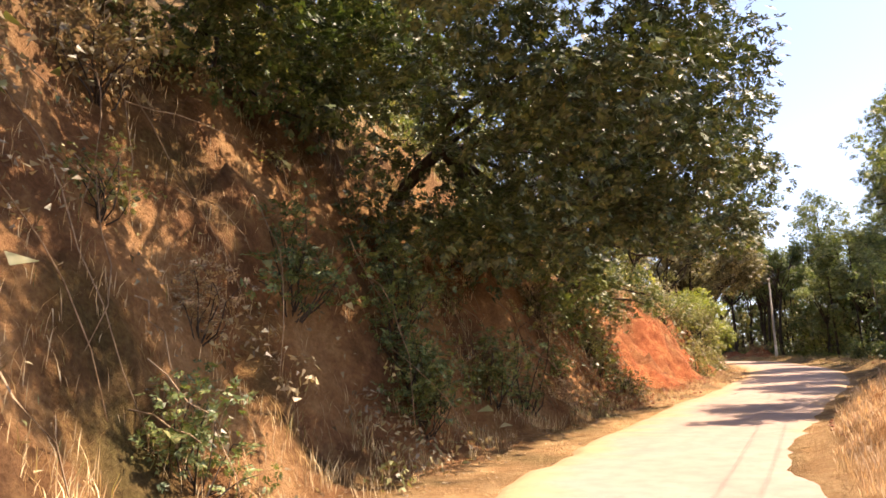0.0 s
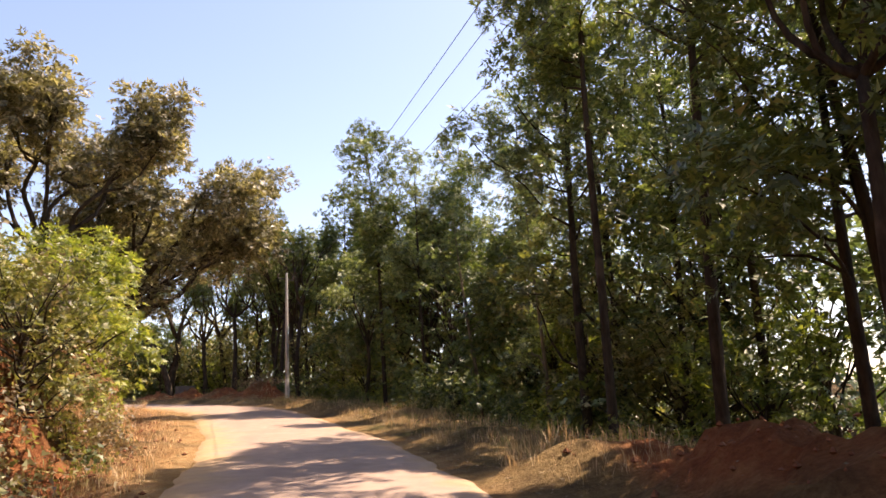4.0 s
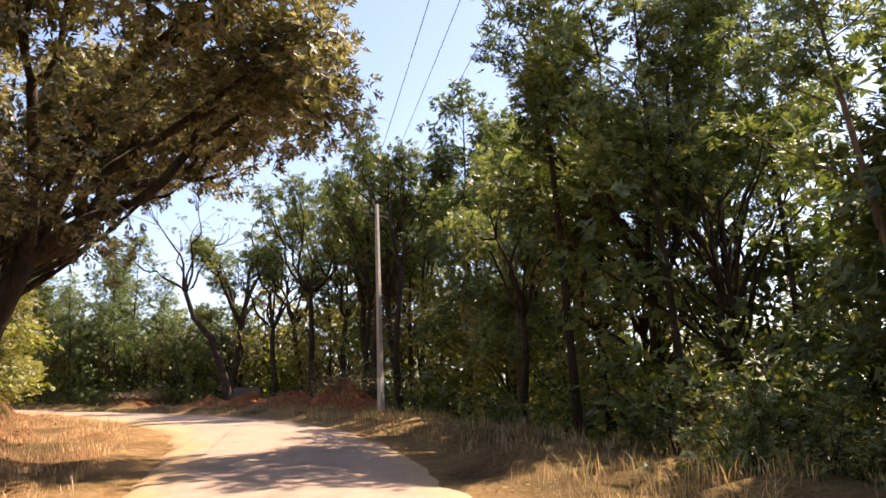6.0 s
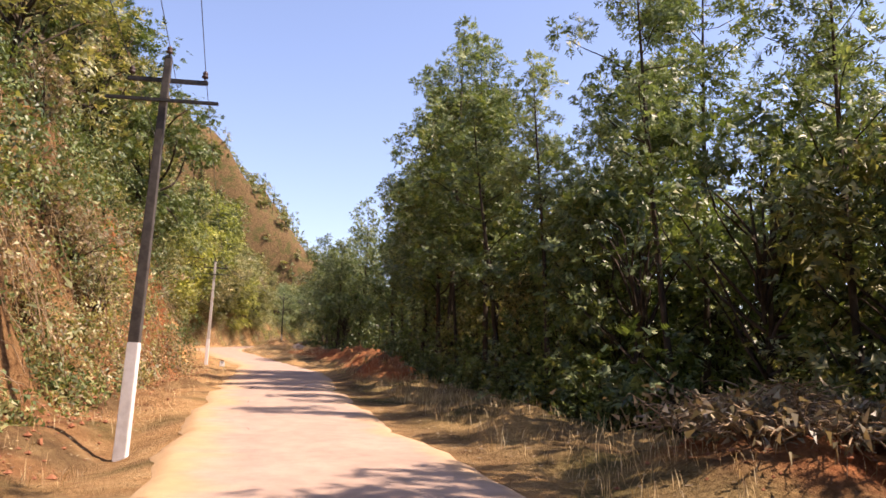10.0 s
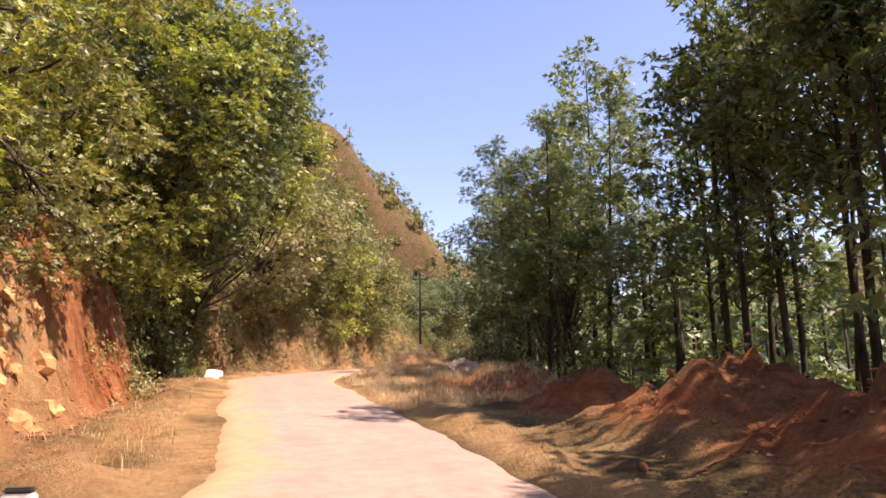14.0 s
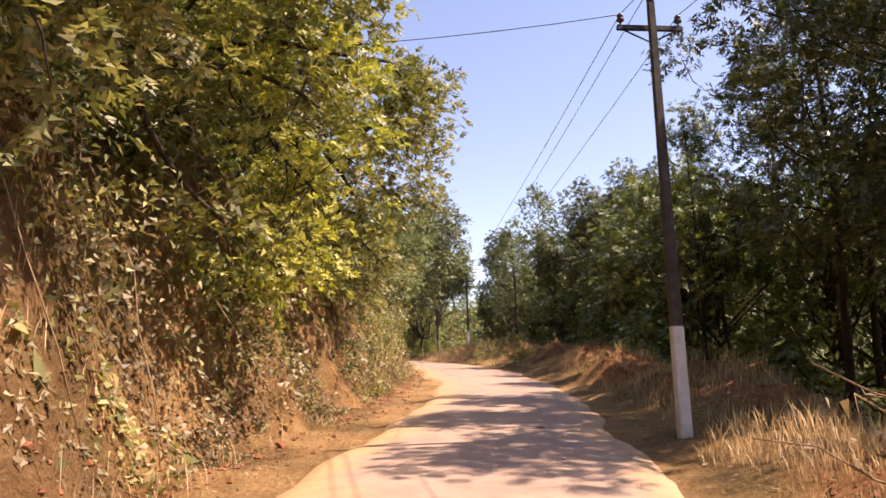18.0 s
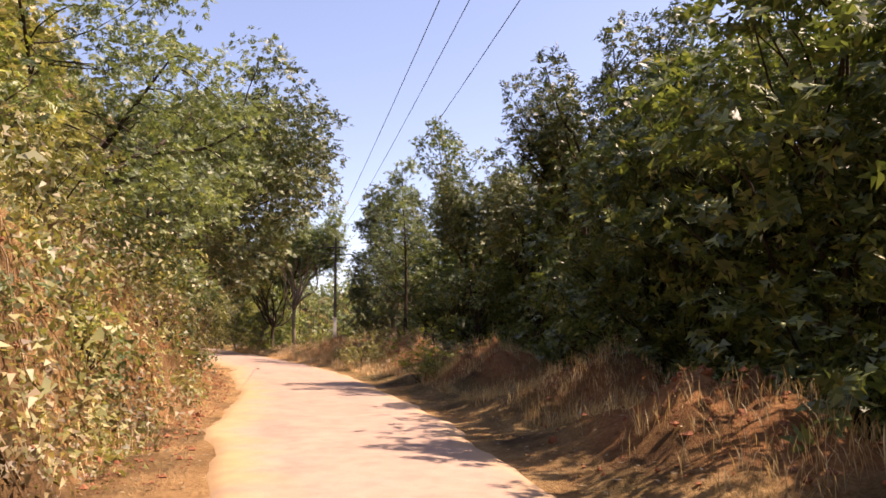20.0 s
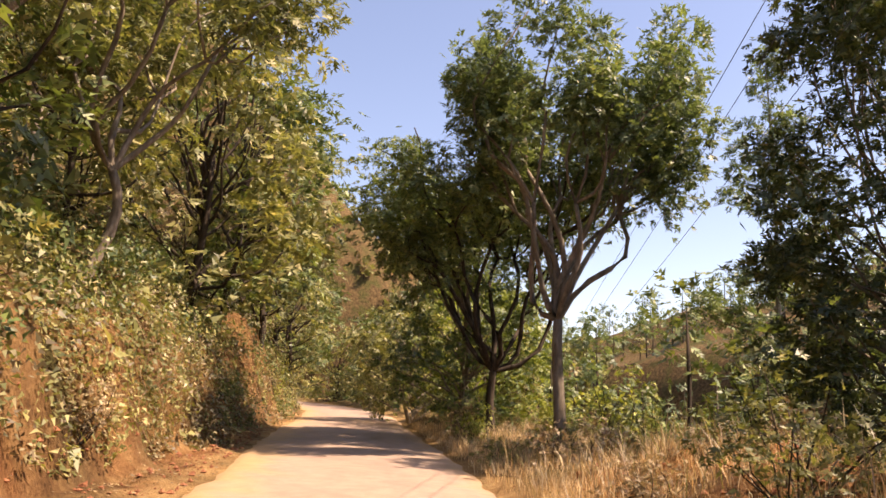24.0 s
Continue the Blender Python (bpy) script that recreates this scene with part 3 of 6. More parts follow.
def wander(rng, a, b, r0, r1, n=6, sway=0.06):
    """A limb from a to b that bends smoothly on its way and thins evenly."""
    a, b = np.array(a, float), np.array(b, float)
    L = np.linalg.norm(b - a)
    n = max(n, 5) + (2 if L > 2.5 else 0)
    bow, twist = rng.normal(size=3) * L * sway * 1.3, rng.normal(size=3) * L * sway * 0.7
    line = []
    for i in range(n):
        t = i / (n - 1)
        p = a + (b - a) * t + bow * math.sin(3.1416 * t) + twist * math.sin(6.2832 * t)
        line.append((tuple(p), r0 + (r1 - r0) * t))
    return line


def grow_tall(seed, tall=15.0, width=2.1, start=0.34, per=290, leaf=LEAF_FEATHER, bark=BARK_DARK, size=0.25, girth=0.115):
    """A slender plantation tree: one straight stem with short rising limbs and feathery tufts."""
    rng = np.random.RandomState(seed)
    lean = rng.normal(size=2) * 0.35
    stem = [((lean[0] * (t ** 1.6) + 0.1 * math.sin(5 * t + seed), lean[1] * t + 0.1 * math.cos(4 * t + seed), tall * t - (0.5 if t == 0 else 0)), girth * (1.25 - 1.12 * t)) for t in np.linspace(0, 1, 10)]
    limbs, clumps = [stem], []
    n = 24
    for i in range(n):
        t = start + (0.98 - start) * (i + rng.uniform(0, 0.8)) / n
        q = (t - start) / (1 - start)
        reach = width * (0.55 + 0.75 * math.sin(3.14 * min(1, q * 0.85 + 0.12))) * (1 - 0.55 * q) * rng.uniform(0.55, 1.25)
        a = rng.uniform(0, 6.28)
        base = np.array([lean[0] * t ** 1.6, lean[1] * t, tall * t])
        tip = base + np.array([math.cos(a) * reach, math.sin(a) * reach, reach * rng.uniform(0.25, 0.8)])
        limbs.append(wander(rng, base, tip, girth * 0.32 * (1.1 - q), 0.012, 3, 0.05))
        for f in (0.55, 1.0):
            p = base + (tip - base) * f
            clumps.append((*(p + rng.normal(size=3) * 0.12), rng.uniform(0.42, 0.78) * (1.12 - 0.45 * q) * width / 2.1))
    clumps.append((lean[0], lean[1], tall, 0.6))
    return tubes("trunk", limbs, bark, 5), shapes_mesh("crown", sprays(rng, clumps, per * 2.3, size * 0.76, 0.9, 0.44), leaf)


def grow_forked(seed, tall=11.0, spread=4.0, per=190, leaf=LEAF_DEEP, bark=BARK_DARK, size=0.23, girth=0.14, low=0.38, lean=(0, 0), flat=0.7, limbs_n=6):
    """A crooked broad tree with forking dark limbs and clumps of foliage at their ends."""
    rng = np.random.RandomState(seed)
    limbs, clumps = [], []
    fork = np.array([lean[0] * 0.4, lean[1] * 0.4, tall * low])
    limbs.append(wander(rng, (0, 0, -0.5), fork, girth * 1.3, girth * 0.85, 6, 0.03))
    for i in range(limbs_n):
        a = i * 6.283 / limbs_n + rng.uniform(-0.4, 0.4)
        reach = spread * rng.uniform(0.55, 0.95)
        mid = fork + np.array([math.cos(a) * reach * 0.5 + lean[0] * 0.3, math.sin(a) * reach * 0.5 + lean[1] * 0.3, (tall - fork[2]) * rng.uniform(0.3, 0.5)])
        limbs.append(wander(rng, fork, mid, girth * 0.62, girth * 0.36, 5, 0.06))
        for k in range(3):
            b = a + rng.uniform(-0.8, 0.8)
            tip = mid + np.array([math.cos(b) * reach * 0.5 + lean[0] * 0.3, math.sin(b) * reach * 0.5 + lean[1] * 0.3, (tall - mid[2]) * rng.uniform(0.15, 0.85)])
            limbs.append(wander(rng, mid, tip, girth * 0.32, 0.02, 5, 0.07))
            for f in (0.5, 0.8, 1.0):
                p = mid + (tip - mid) * f + rng.normal(size=3) * spread * 0.07
                clumps.append((*p, rng.uniform(0.55, 1.05) * spread / 4))
    return tubes("trunk", limbs, bark, 6), shapes_mesh("crown", sprays(rng, clumps, per * 2.35 * (4 / spread) ** 0.6, size * 0.8, flat, 0.5), leaf)


def grow_bush(seed, tall=2.2, spread=1.5, per=225, leaf=LEAF_OLIVE, bark=BARK_DARK, size=0.122, n=16):
    """A shrub leafy to the ground, with thin stems fanning out from its foot."""
    rng = np.random.RandomState(seed)
    limbs, clumps = [], []
    for i in range(n):
        a, r = rng.uniform(0, 6.28), spread * rng.uniform(0.1, 0.95)
        tip = np.array([math.cos(a) * r, math.sin(a) * r, tall * rng.uniform(0.18, 1.0) * (1 - 0.35 * (r / spread) ** 2)])
        limbs.append(wander(rng, (0, 0, -0.3), tip, 0.03, 0.008, 4, 0.07))
        for f in (0.6, 1.0):
            clumps.append((*(tip * f + rng.normal(size=3) * 0.1), spread * rng.uniform(0.2, 0.42)))
    return tubes("stem", limbs, bark, 3), shapes_mesh("foliage", sprays(rng, clumps, per * 1.3, size * 1.0, 0.85, 0.5), leaf)


def planted(kind, names, meshes, x, y, z, size, turn, label, category, group="", squash=1.0, tilt=(0, 0)):
    root = new(kind)
    root.empty_display_size = 0.3
    root.location, root.rotation_euler, root.scale = (x, y, z), (tilt[0], tilt[1], turn), (size, size, size * squash)
    tagged(root, label, category, group)
    for nm, me in zip(names, meshes):
        part(nm, me, root)
    return root


def grow_round(seed, tall=6.0, spread=2.6, leaf=LEAF_OLIVE, bark=BARK_DARK, size=0.18, n=66, per=195):
    """A hillside tree whose leafy crown comes nearly down to the ground."""
    rng = np.random.RandomState(seed)
    limbs = [wander(rng, (0, 0, -0.8), (rng.normal() * 0.3, rng.normal() * 0.3, tall * 0.55), 0.13, 0.06, 6, 0.03)]
    clumps = []
    for i in range(n):
        a, h = rng.uniform(0, 6.28), rng.uniform(0.12, 1.0)
        r = spread * (1 - (abs(h - 0.5) * 1.75) ** 2.2) ** 0.5 * rng.uniform(0.55, 1.05) if abs(h - 0.5) * 1.75 < 1 else 0.1
        tip = np.array([math.cos(a) * r, math.sin(a) * r, tall * h])
        if i % 2 == 0:
            limbs.append(wander(rng, (0, 0, tall * h * 0.55), tip, 0.045, 0.012, 4, 0.06))
        clumps.append((*tip, spread * rng.uniform(0.16, 0.36)))
    return tubes("trunk", limbs, bark, 5), shapes_mesh("crown", sprays(rng, clumps, per * 1.35 * (2.6 / spread) ** 1.2, size * 1.05, 0.75, 0.52), leaf)


TALL = [grow_tall(11, 15, 2.3, 0.36), grow_tall(12, 16.5, 2.0, 0.46), grow_tall(13, 13, 2.6, 0.3, leaf=LEAF_DEEP), grow_tall(14, 17, 2.4, 0.52, leaf=LEAF_DEEP),
        grow_tall(15, 12, 2.0, 0.28, bark=BARK_PALE)]
BROAD = [grow_forked(21, 11, 3.6), grow_forked(22, 13, 3.2, low=0.5), grow_forked(23, 9.5, 3.8, leaf=LEAF_FEATHER, low=0.42), grow_forked(24, 8, 3.4, leaf=LEAF_OLIVE, size=0.22, low=0.3, bark=BARK_PALE),
         grow_forked(25, 7, 3.0, leaf=LEAF_FRESH, size=0.22, low=0.3)]
ROUND = [grow_round(41), grow_round(42, 7, 2.8, LEAF_DEEP, size=0.19), grow_round(43, 5, 2.4, LEAF_FRESH, size=0.18), grow_round(44, 6, 2.5, LEAF_DRY, size=0.16), grow_round(45, 7.5, 2.4, LEAF_OLIVE, size=0.19)]
BUSH = [grow_bush(31), grow_bush(32, 1.8, 1.6, leaf=LEAF_DRY), grow_bush(33, 2.8, 1.4, leaf=LEAF_FRESH, size=0.135), grow_bush(34, 2.4, 1.7, leaf=LEAF_DEEP, size=0.135),
        grow_bush(35, 1.2, 1.3, leaf=LEAF_OLIVE, size=0.12), grow_bush(36, 3.2, 1.3, leaf=LEAF_OLIVE, size=0.13)]
TALL_WORDS = ["slender grey-green tree with a straight dark trunk", "tall thin plantation tree on the slope below the road", "dark green narrow tree with feathery foliage",
              "tall bare-stemmed tree with a high dark crown", "pale-stemmed young tree leafy almost to the ground"]
BROAD_WORDS = ["crooked dark-trunked tree with clumped green crown", "tall forked tree with dark limbs and dense crown", "grey-green spreading tree with forked trunk",
               "olive-leaved tree with pale forking limbs", "fresh green broad-leaved young tree"]
ROUND_WORDS = ["bushy olive tree on the steep hillside", "dense dark green tree on the steep hillside", "fresh yellow-green tree above the bank", "half-dry brown-leaved tree above the bank", "tall bushy olive tree above the bank"]
BUSH_WORDS = ["olive shrub leafy to the ground", "dry brown shrub on the bank", "fresh green upright shrub", "dark green dense shrub", "low olive scrub on the verge", "tall leggy olive shrub"]
KINDS = {"tall": (("trunk", "crown"), TALL, TALL_WORDS, "tree"), "broad": (("trunk", "crown"), BROAD, BROAD_WORDS, "tree"),
         "round": (("trunk", "crown"), ROUND, ROUND_WORDS, "tree"), "bush": (("stem", "foliage"), BUSH, BUSH_WORDS, "shrub")}


BACK_ROWS = collections.defaultdict(list)


def tree(kind, i, s, u, size=1.0, turn=0.0, squash=1.0, group="", sink=0.15, tilt=(0, 0)):
    x, y, z = ground_at(s, u)
    if kind in ("tall", "broad") and 116.5 < s < 122.5 and 7 < u < 13:
        return None
    names, protos, words, cat = KINDS[kind]
    back = float(np.interp(s, *BANK_FOOT)) - u
    if (u > 9.0 or back > 2.6 or s > 305) if kind == "bush" else (u > 11.5 or back > 6.0 or s > 318):
        BACK_ROWS[(kind, i)].append(Matrix.LocRotScale((x[0], y[0], z[0] - sink), Euler((tilt[0], tilt[1], turn)), (size, size, size * squash)))
        return None
    return planted("shrub" if kind == "bush" else "tree", names, protos[i], x[0], y[0], z[0] - sink, size, turn, words[i], cat, group, squash, tilt)


def joined(name, me, places, thin=False):
    """Many copies of one mesh as a single mesh."""
    nv, nl, nf = len(me.vertices), len(me.loops), len(me.polygons)
    co, li, ls = np.empty(nv * 3, np.float32), np.empty(nl, np.int32), np.empty(nf, np.int32)
    me.vertices.foreach_get("co", co)
    me.loops.foreach_get("vertex_index", li)
    me.polygons.foreach_get("loop_start", ls)
    co, k = co.reshape(-1, 3), len(places)
    if thin:
        # every second leaf, a little larger
        leaves = co.reshape(-1, 3, 3)[::2]
        mid = leaves.mean(1, keepdims=True)
        co = (mid + (leaves - mid) * 1.38).reshape(-1, 3)
        nv = nl = len(co)
        nf = nv // 3
        li, ls = np.arange(nl), np.arange(0, nl, 3)
    mats = [np.array(m) for m in places]
    out = bpy.data.meshes.new(name)
    out.vertices.add(nv * k)
    out.vertices.foreach_set("co", np.concatenate([co @ m[:3, :3].T + m[:3, 3] for m in mats]).astype(np.float32).reshape(-1))
    out.loops.add(nl * k)
    out.loops.foreach_set("vertex_index", np.concatenate([li + nv * i for i in range(k)]).astype(np.int32))
    out.polygons.add(nf * k)
    out.polygons.foreach_set("loop_start", np.concatenate([ls + nl * i for i in range(k)]).astype(np.int32))
    out.update(calc_edges=True)
    out.materials.append(me.materials[0])
    return out


def back_rows():
    """The trees behind the front rows, each sort joined into one wood."""
    for (kind, i), places in BACK_ROWS.items():
        trunk, crown = KINDS[kind][1][i]
        if kind == "bush":
            tagged(new("back_shrubs", joined("back_shrubs", crown, places, True)), "mass of " + KINDS[kind][2][i].split(" on ")[0] + "s behind the front row", "shrubs", kind="stuff")
            tagged(new("back_shrub_stems", joined("back_shrub_stems", trunk, places)), "thin dark stems of the shrubs behind", "shrub stems", kind="stuff")
            continue
        tagged(new("back_wood", joined("back_wood", crown, places, True)), "wood of " + KINDS[kind][2][i].split(" on ")[0].split(" above ")[0].split(" below ")[0] + "s behind the front row", "trees", kind="stuff")
        tagged(new("back_wood_stems", joined("back_wood_stems", trunk, places)), "dark trunks of the trees behind the front row", "tree trunks", kind="stuff")


def far_wood(name, places, leaf, label, rng, tall=(6, 10), slender=False, leaves=330, size=0.5, plan=False):
    """Distant trees as one mass: short trunks and clumps of larger leaves."""
    quads, stems = [], []
    a, c = np.array([p[0] for p in places]), np.array([p[1] for p in places])
    spots = (a, c, height(*su(a, c), a, c)) if plan else ground_at(a, c)
    for x, y, z in zip(*spots):
        h = rng.uniform(*tall)
        r = h * (0.16 if slender else 0.36)
        k = 9
        cl = []
        for i in range(k):
            q = rng.uniform(0.3 if slender else 0.15, 1.0)
            a, rr = rng.uniform(0, 6.28), r * rng.uniform(0.1, 0.85) * (1.15 - 0.6 * q)
            cl.append((x + math.cos(a) * rr, y + math.sin(a) * rr, z + h * q, r * rng.uniform(0.35, 0.6)))
        per = leaves / sum(c[3] ** 2 for c in cl)
        quads.append(sprays(rng, cl, per * 1.2, size * 0.95, 0.85, 0.55))
        stems.append([((x, y, z - 0.5), 0.14), ((x + 0.1, y, z + h * 0.5), 0.1), ((x, y + 0.1, z + h * 0.9), 0.03)])
    tagged(new(name, shapes_mesh(name, np.vstack(quads), leaf)), label, "trees", kind="stuff")
    tagged(new(name + "_stems", tubes(name + "_stems", stems, BARK_DARK, 4)), "dark trunks of the far trees", "tree trunks", kind="stuff")


def plant_right():
    rng = random.Random(5)
    taken = []
    poles = [(49.5, 4.9), (95.8, 5.5), (214.5, 3.0), (272.5, 5.2), (115, 8.5), (117, 6.5)]
    for low, high, count in ((6.2, 10.5, 84), (10.5, 15, 50)):
        for _ in range(count * 4):
            if count == 0:
                break
            s, u = rng.uniform(38, 345), rng.uniform(low, high)
            verge = float(np.interp(s, *VERGE))
            if u < verge + (1.2 if 98 < s < 122 else 0.5) or (276 < s < 318 and u < 15) or (198 < s < 218 and u < 11.2) or (267 < s < 285 and u < 12) or (160 < s < 200 and u < 12.5) or (236 < s < 300 and u < 12.5) or (200 < s < 226 and u < 11.5) or (92 < s < 99 and u < 8):
                continue
            gap = 1.9 if u < 10.5 else 2.5
            if any(abs(s - a) < gap and abs(u - b) < gap for a, b in taken) or any(abs(s - a) < 2 and abs(u - b) < 1.6 for a, b in poles):
                continue
            taken.append((s, u))
            count -= 1
            if (98 < s < 128 and rng.random() < 0.75) or (s < 72 and rng.random() < 0.5) or (238 < s < 256 and rng.random() < 0.8) or rng.random() < 0.07:
                kind, pick = "broad", rng.choice([0, 1, 1, 2] if s < 225 else [0, 0, 2])
                if 58 < s < 82:
                    kind, pick = "tall", (0, 1, 3)[pick]
                tree(kind, pick, s, u, rng.uniform(0.85, 1.2) * (0.8 if s < 60 or 72 < s < 90 or 118 < s < 146 or 238 < s < 264 else 0.62 if 216 < s < 238 else 0.95 if s < 104 else 1.0), rng.uniform(0, 6.3), rng.uniform(0.95, 1.2), "trees below the road")
            else:
                tree("tall", rng.choice([0, 1, 2, 3, 4]), s, u, rng.uniform(0.8, 1.12) * (0.8 if s < 58 or 72 < s < 90 or 118 < s < 146 or 238 < s < 264 else 0.62 if 216 < s < 238 else 0.95 if s < 104 else 1.0), rng.uniform(0, 6.3), rng.uniform(0.9, 1.1), "trees below the road", tilt=(rng.gauss(0, 0.03), rng.gauss(0, 0.03)))
    for s0, s1, u0, u1, n in ((84, 98, 8.5, 13, 7), (98, 112, 10.5, 15, 10), (118, 130, 9.0, 14, 4), (164, 184, 12.5, 16.0, 12), (56, 74, 7.5, 11, 10)):
        for _ in range(n):
            s, u = rng.uniform(s0, s1), rng.uniform(u0, u1)
            if any(abs(s - a) < 1.2 and abs(u - c) < 1.2 for a, c in taken + poles):
                continue
            taken.append((s, u))
            if s0 in (84, 98) and rng.random() < 0.6:
                tree("broad", rng.choice([0, 1, 2]), s, u, rng.uniform(0.9, 1.2) * (0.93 if s < 104 else 1.0), rng.uniform(0, 6.3), rng.uniform(0.95, 1.15), "trees below the road")
            else:
                tree("tall", rng.choice([0, 1, 2, 3]), s, u, rng.uniform(0.85, 1.1), rng.uniform(0, 6.3), 1.0, "trees below the road", tilt=(rng.gauss(0, 0.03), rng.gauss(0, 0.03)))
    for _ in range(34):
        s, u = (rng.uniform(117, 132), rng.uniform(12.5, 21)) if rng.random() < 0.5 else (rng.uniform(58, 99), rng.uniform(9.5, 15))
        tree("round", rng.choice([0, 1, 1, 4]), s, u, rng.uniform(0.7, 1.25), rng.uniform(0, 6.3), 1.0, "undergrowth below the road", sink=0.5)
    for _ in range(6):
        tree("tall", rng.choice([2, 3, 2, 0]), rng.uniform(136, 160), rng.uniform(6.6, 9.5), rng.uniform(0.9, 1.2), rng.uniform(0, 6.3), 1.0, "trees below the road")
    for _ in range(15):
        tree("round", rng.choice([1, 1, 0]), rng.uniform(135, 162), rng.uniform(8.0, 11.4), rng.uniform(0.6, 0.95), rng.uniform(0, 6.3), rng.uniform(1.0, 1.3), "dark trees below the verge", sink=0.5)
    for _ in range(22):
        tree("bush", 3, rng.uniform(122, 162), rng.uniform(5.6, 7.5), rng.uniform(0.5, 1.0), rng.uniform(0, 6.3), 1.0, "undergrowth below the road")
    for s, u, z in ((65.2, 6.4, 0.4), (66.6, 7.2, 0.5), (67.9, 6.2, 0.36), (69.0, 7.4, 0.55), (70.4, 6.6, 0.42), (71.8, 7.3, 0.5), (73.2, 6.8, 0.4), (64.0, 7.6, 0.5), (75.0, 7.2, 0.45)):
        tree("bush", 2, s, u, z, s, 1.0, "fresh weeds under the trees")
    for k, (s, u, i, z) in enumerate(((88.5, 10.9, 2, 0.9), (90.5, 9.6, 1, 0.7), (92.0, 11.2, 2, 1.0), (94.2, 10.4, 4, 0.9), (86.6, 11.3, 4, 0.85), (96.5, 11.3, 2, 0.95))):
        tree("round", i, s, u, z, k * 1.6, 1.0, "green trees below the verge", sink=0.5)
    for s, u, i, z in ((86.5, 7.4, 3, 0.6), (88.0, 7.8, 2, 0.55), (89.6, 7.2, 3, 0.5), (91.2, 8.0, 2, 0.6), (92.8, 7.6, 0, 0.5), (85.0, 7.8, 2, 0.5)):
        tree("bush", i, s, u, z, s, 1.0, "weeds on the shaded verge")
    for k, (s, u, z) in enumerate(((112.8, 12.4, 0.95), (115.2, 12.9, 1.0), (120.4, 12.6, 0.95), (116.4, 14.8, 1.1), (119.6, 15.0, 1.1), (113.6, 15.2, 1.15), (122.6, 14.4, 1.05))):
        tree("round", (4, 2, 1)[k % 3], s, u, z, k * 1.7, 1.1, "green trees below the verge", sink=0.5)
    for s, u, z in ((46.2, 4.3, 0.3), (47.4, 3.9, 0.34), (48.3, 4.5, 0.26), (45.0, 4.8, 0.28), (50.6, 4.2, 0.22)):
        tree("bush", 2, s, u, z, s, 0.8, "green weeds at the foot of the pole")
    for _ in range(9):
        tree("bush", 3, rng.uniform(71, 85), rng.uniform(5.8, 7.8), rng.uniform(0.5, 0.85), rng.uniform(0, 6.3), 1.0, "undergrowth below the road")
    for _ in range(14):
        s = rng.uniform(224, 245)
        u = max(float(np.interp(s, *VERGE)) + 1.2, rng.uniform(8.5, 13))
        tree("round", 1, s, u, rng.uniform(0.8, 1.1), rng.uniform(0, 6.3), rng.uniform(1.0, 1.25), "dark trees below the verge", sink=0.5)
    for _ in range(95):
        s, u = rng.uniform(44, 340), 5.6 + 10 * rng.random() ** 1.4
        if u < float(np.interp(s, *VERGE)) - 0.3 or (94 < s < 98 and u < 7):
            continue
        near = u < 8.5 and s < 130
        tree("bush", rng.choice([3, 3, 0, 4] if near else [0, 2, 3, 3, 3, 5]), s, u, rng.uniform(0.35, 0.8) if near else rng.uniform(0.6, 1.35), rng.uniform(0, 6.3), 1, "undergrowth below the road")
    for _ in range(64):
        s, u = rng.uniform(246, 305), rng.uniform(3.4, 8.5)
        if abs(s - 272.5) < 1.2:
            continue
        tree("bush", rng.choice([0, 1, 1, 4, 4, 2]), s, u, rng.uniform(0.35, 0.75), rng.uniform(0, 6.3), 1, "weeds on the verge")
    r2 = np.random.RandomState(6)
    far = [(rng.uniform(25, 350), rng.uniform(16, 42)) for _ in range(260)]
    far_wood("slope_wood", [p for p in far if not (282 < p[0] < 318 and p[1] < 24) and not (96 < p[0] < 117 and p[1] < 20)], LEAF_FEATHER, "tall grey-green trees further down the slope", r2, (10, 15.5), True, 560, 0.48)
    far = [(rng.uniform(20, 350), rng.uniform(11, 36)) for _ in range(330)]
    far_wood("slope_thicket", [p for p in far if not (94 < p[0] < 119 and p[1] < 14) and not (42 < p[0] < 61 and p[1] < 16)], LEAF_DEEP, "dark green thicket under the trees on the slope", r2, (3.5, 8.5), False, 400, 0.42)


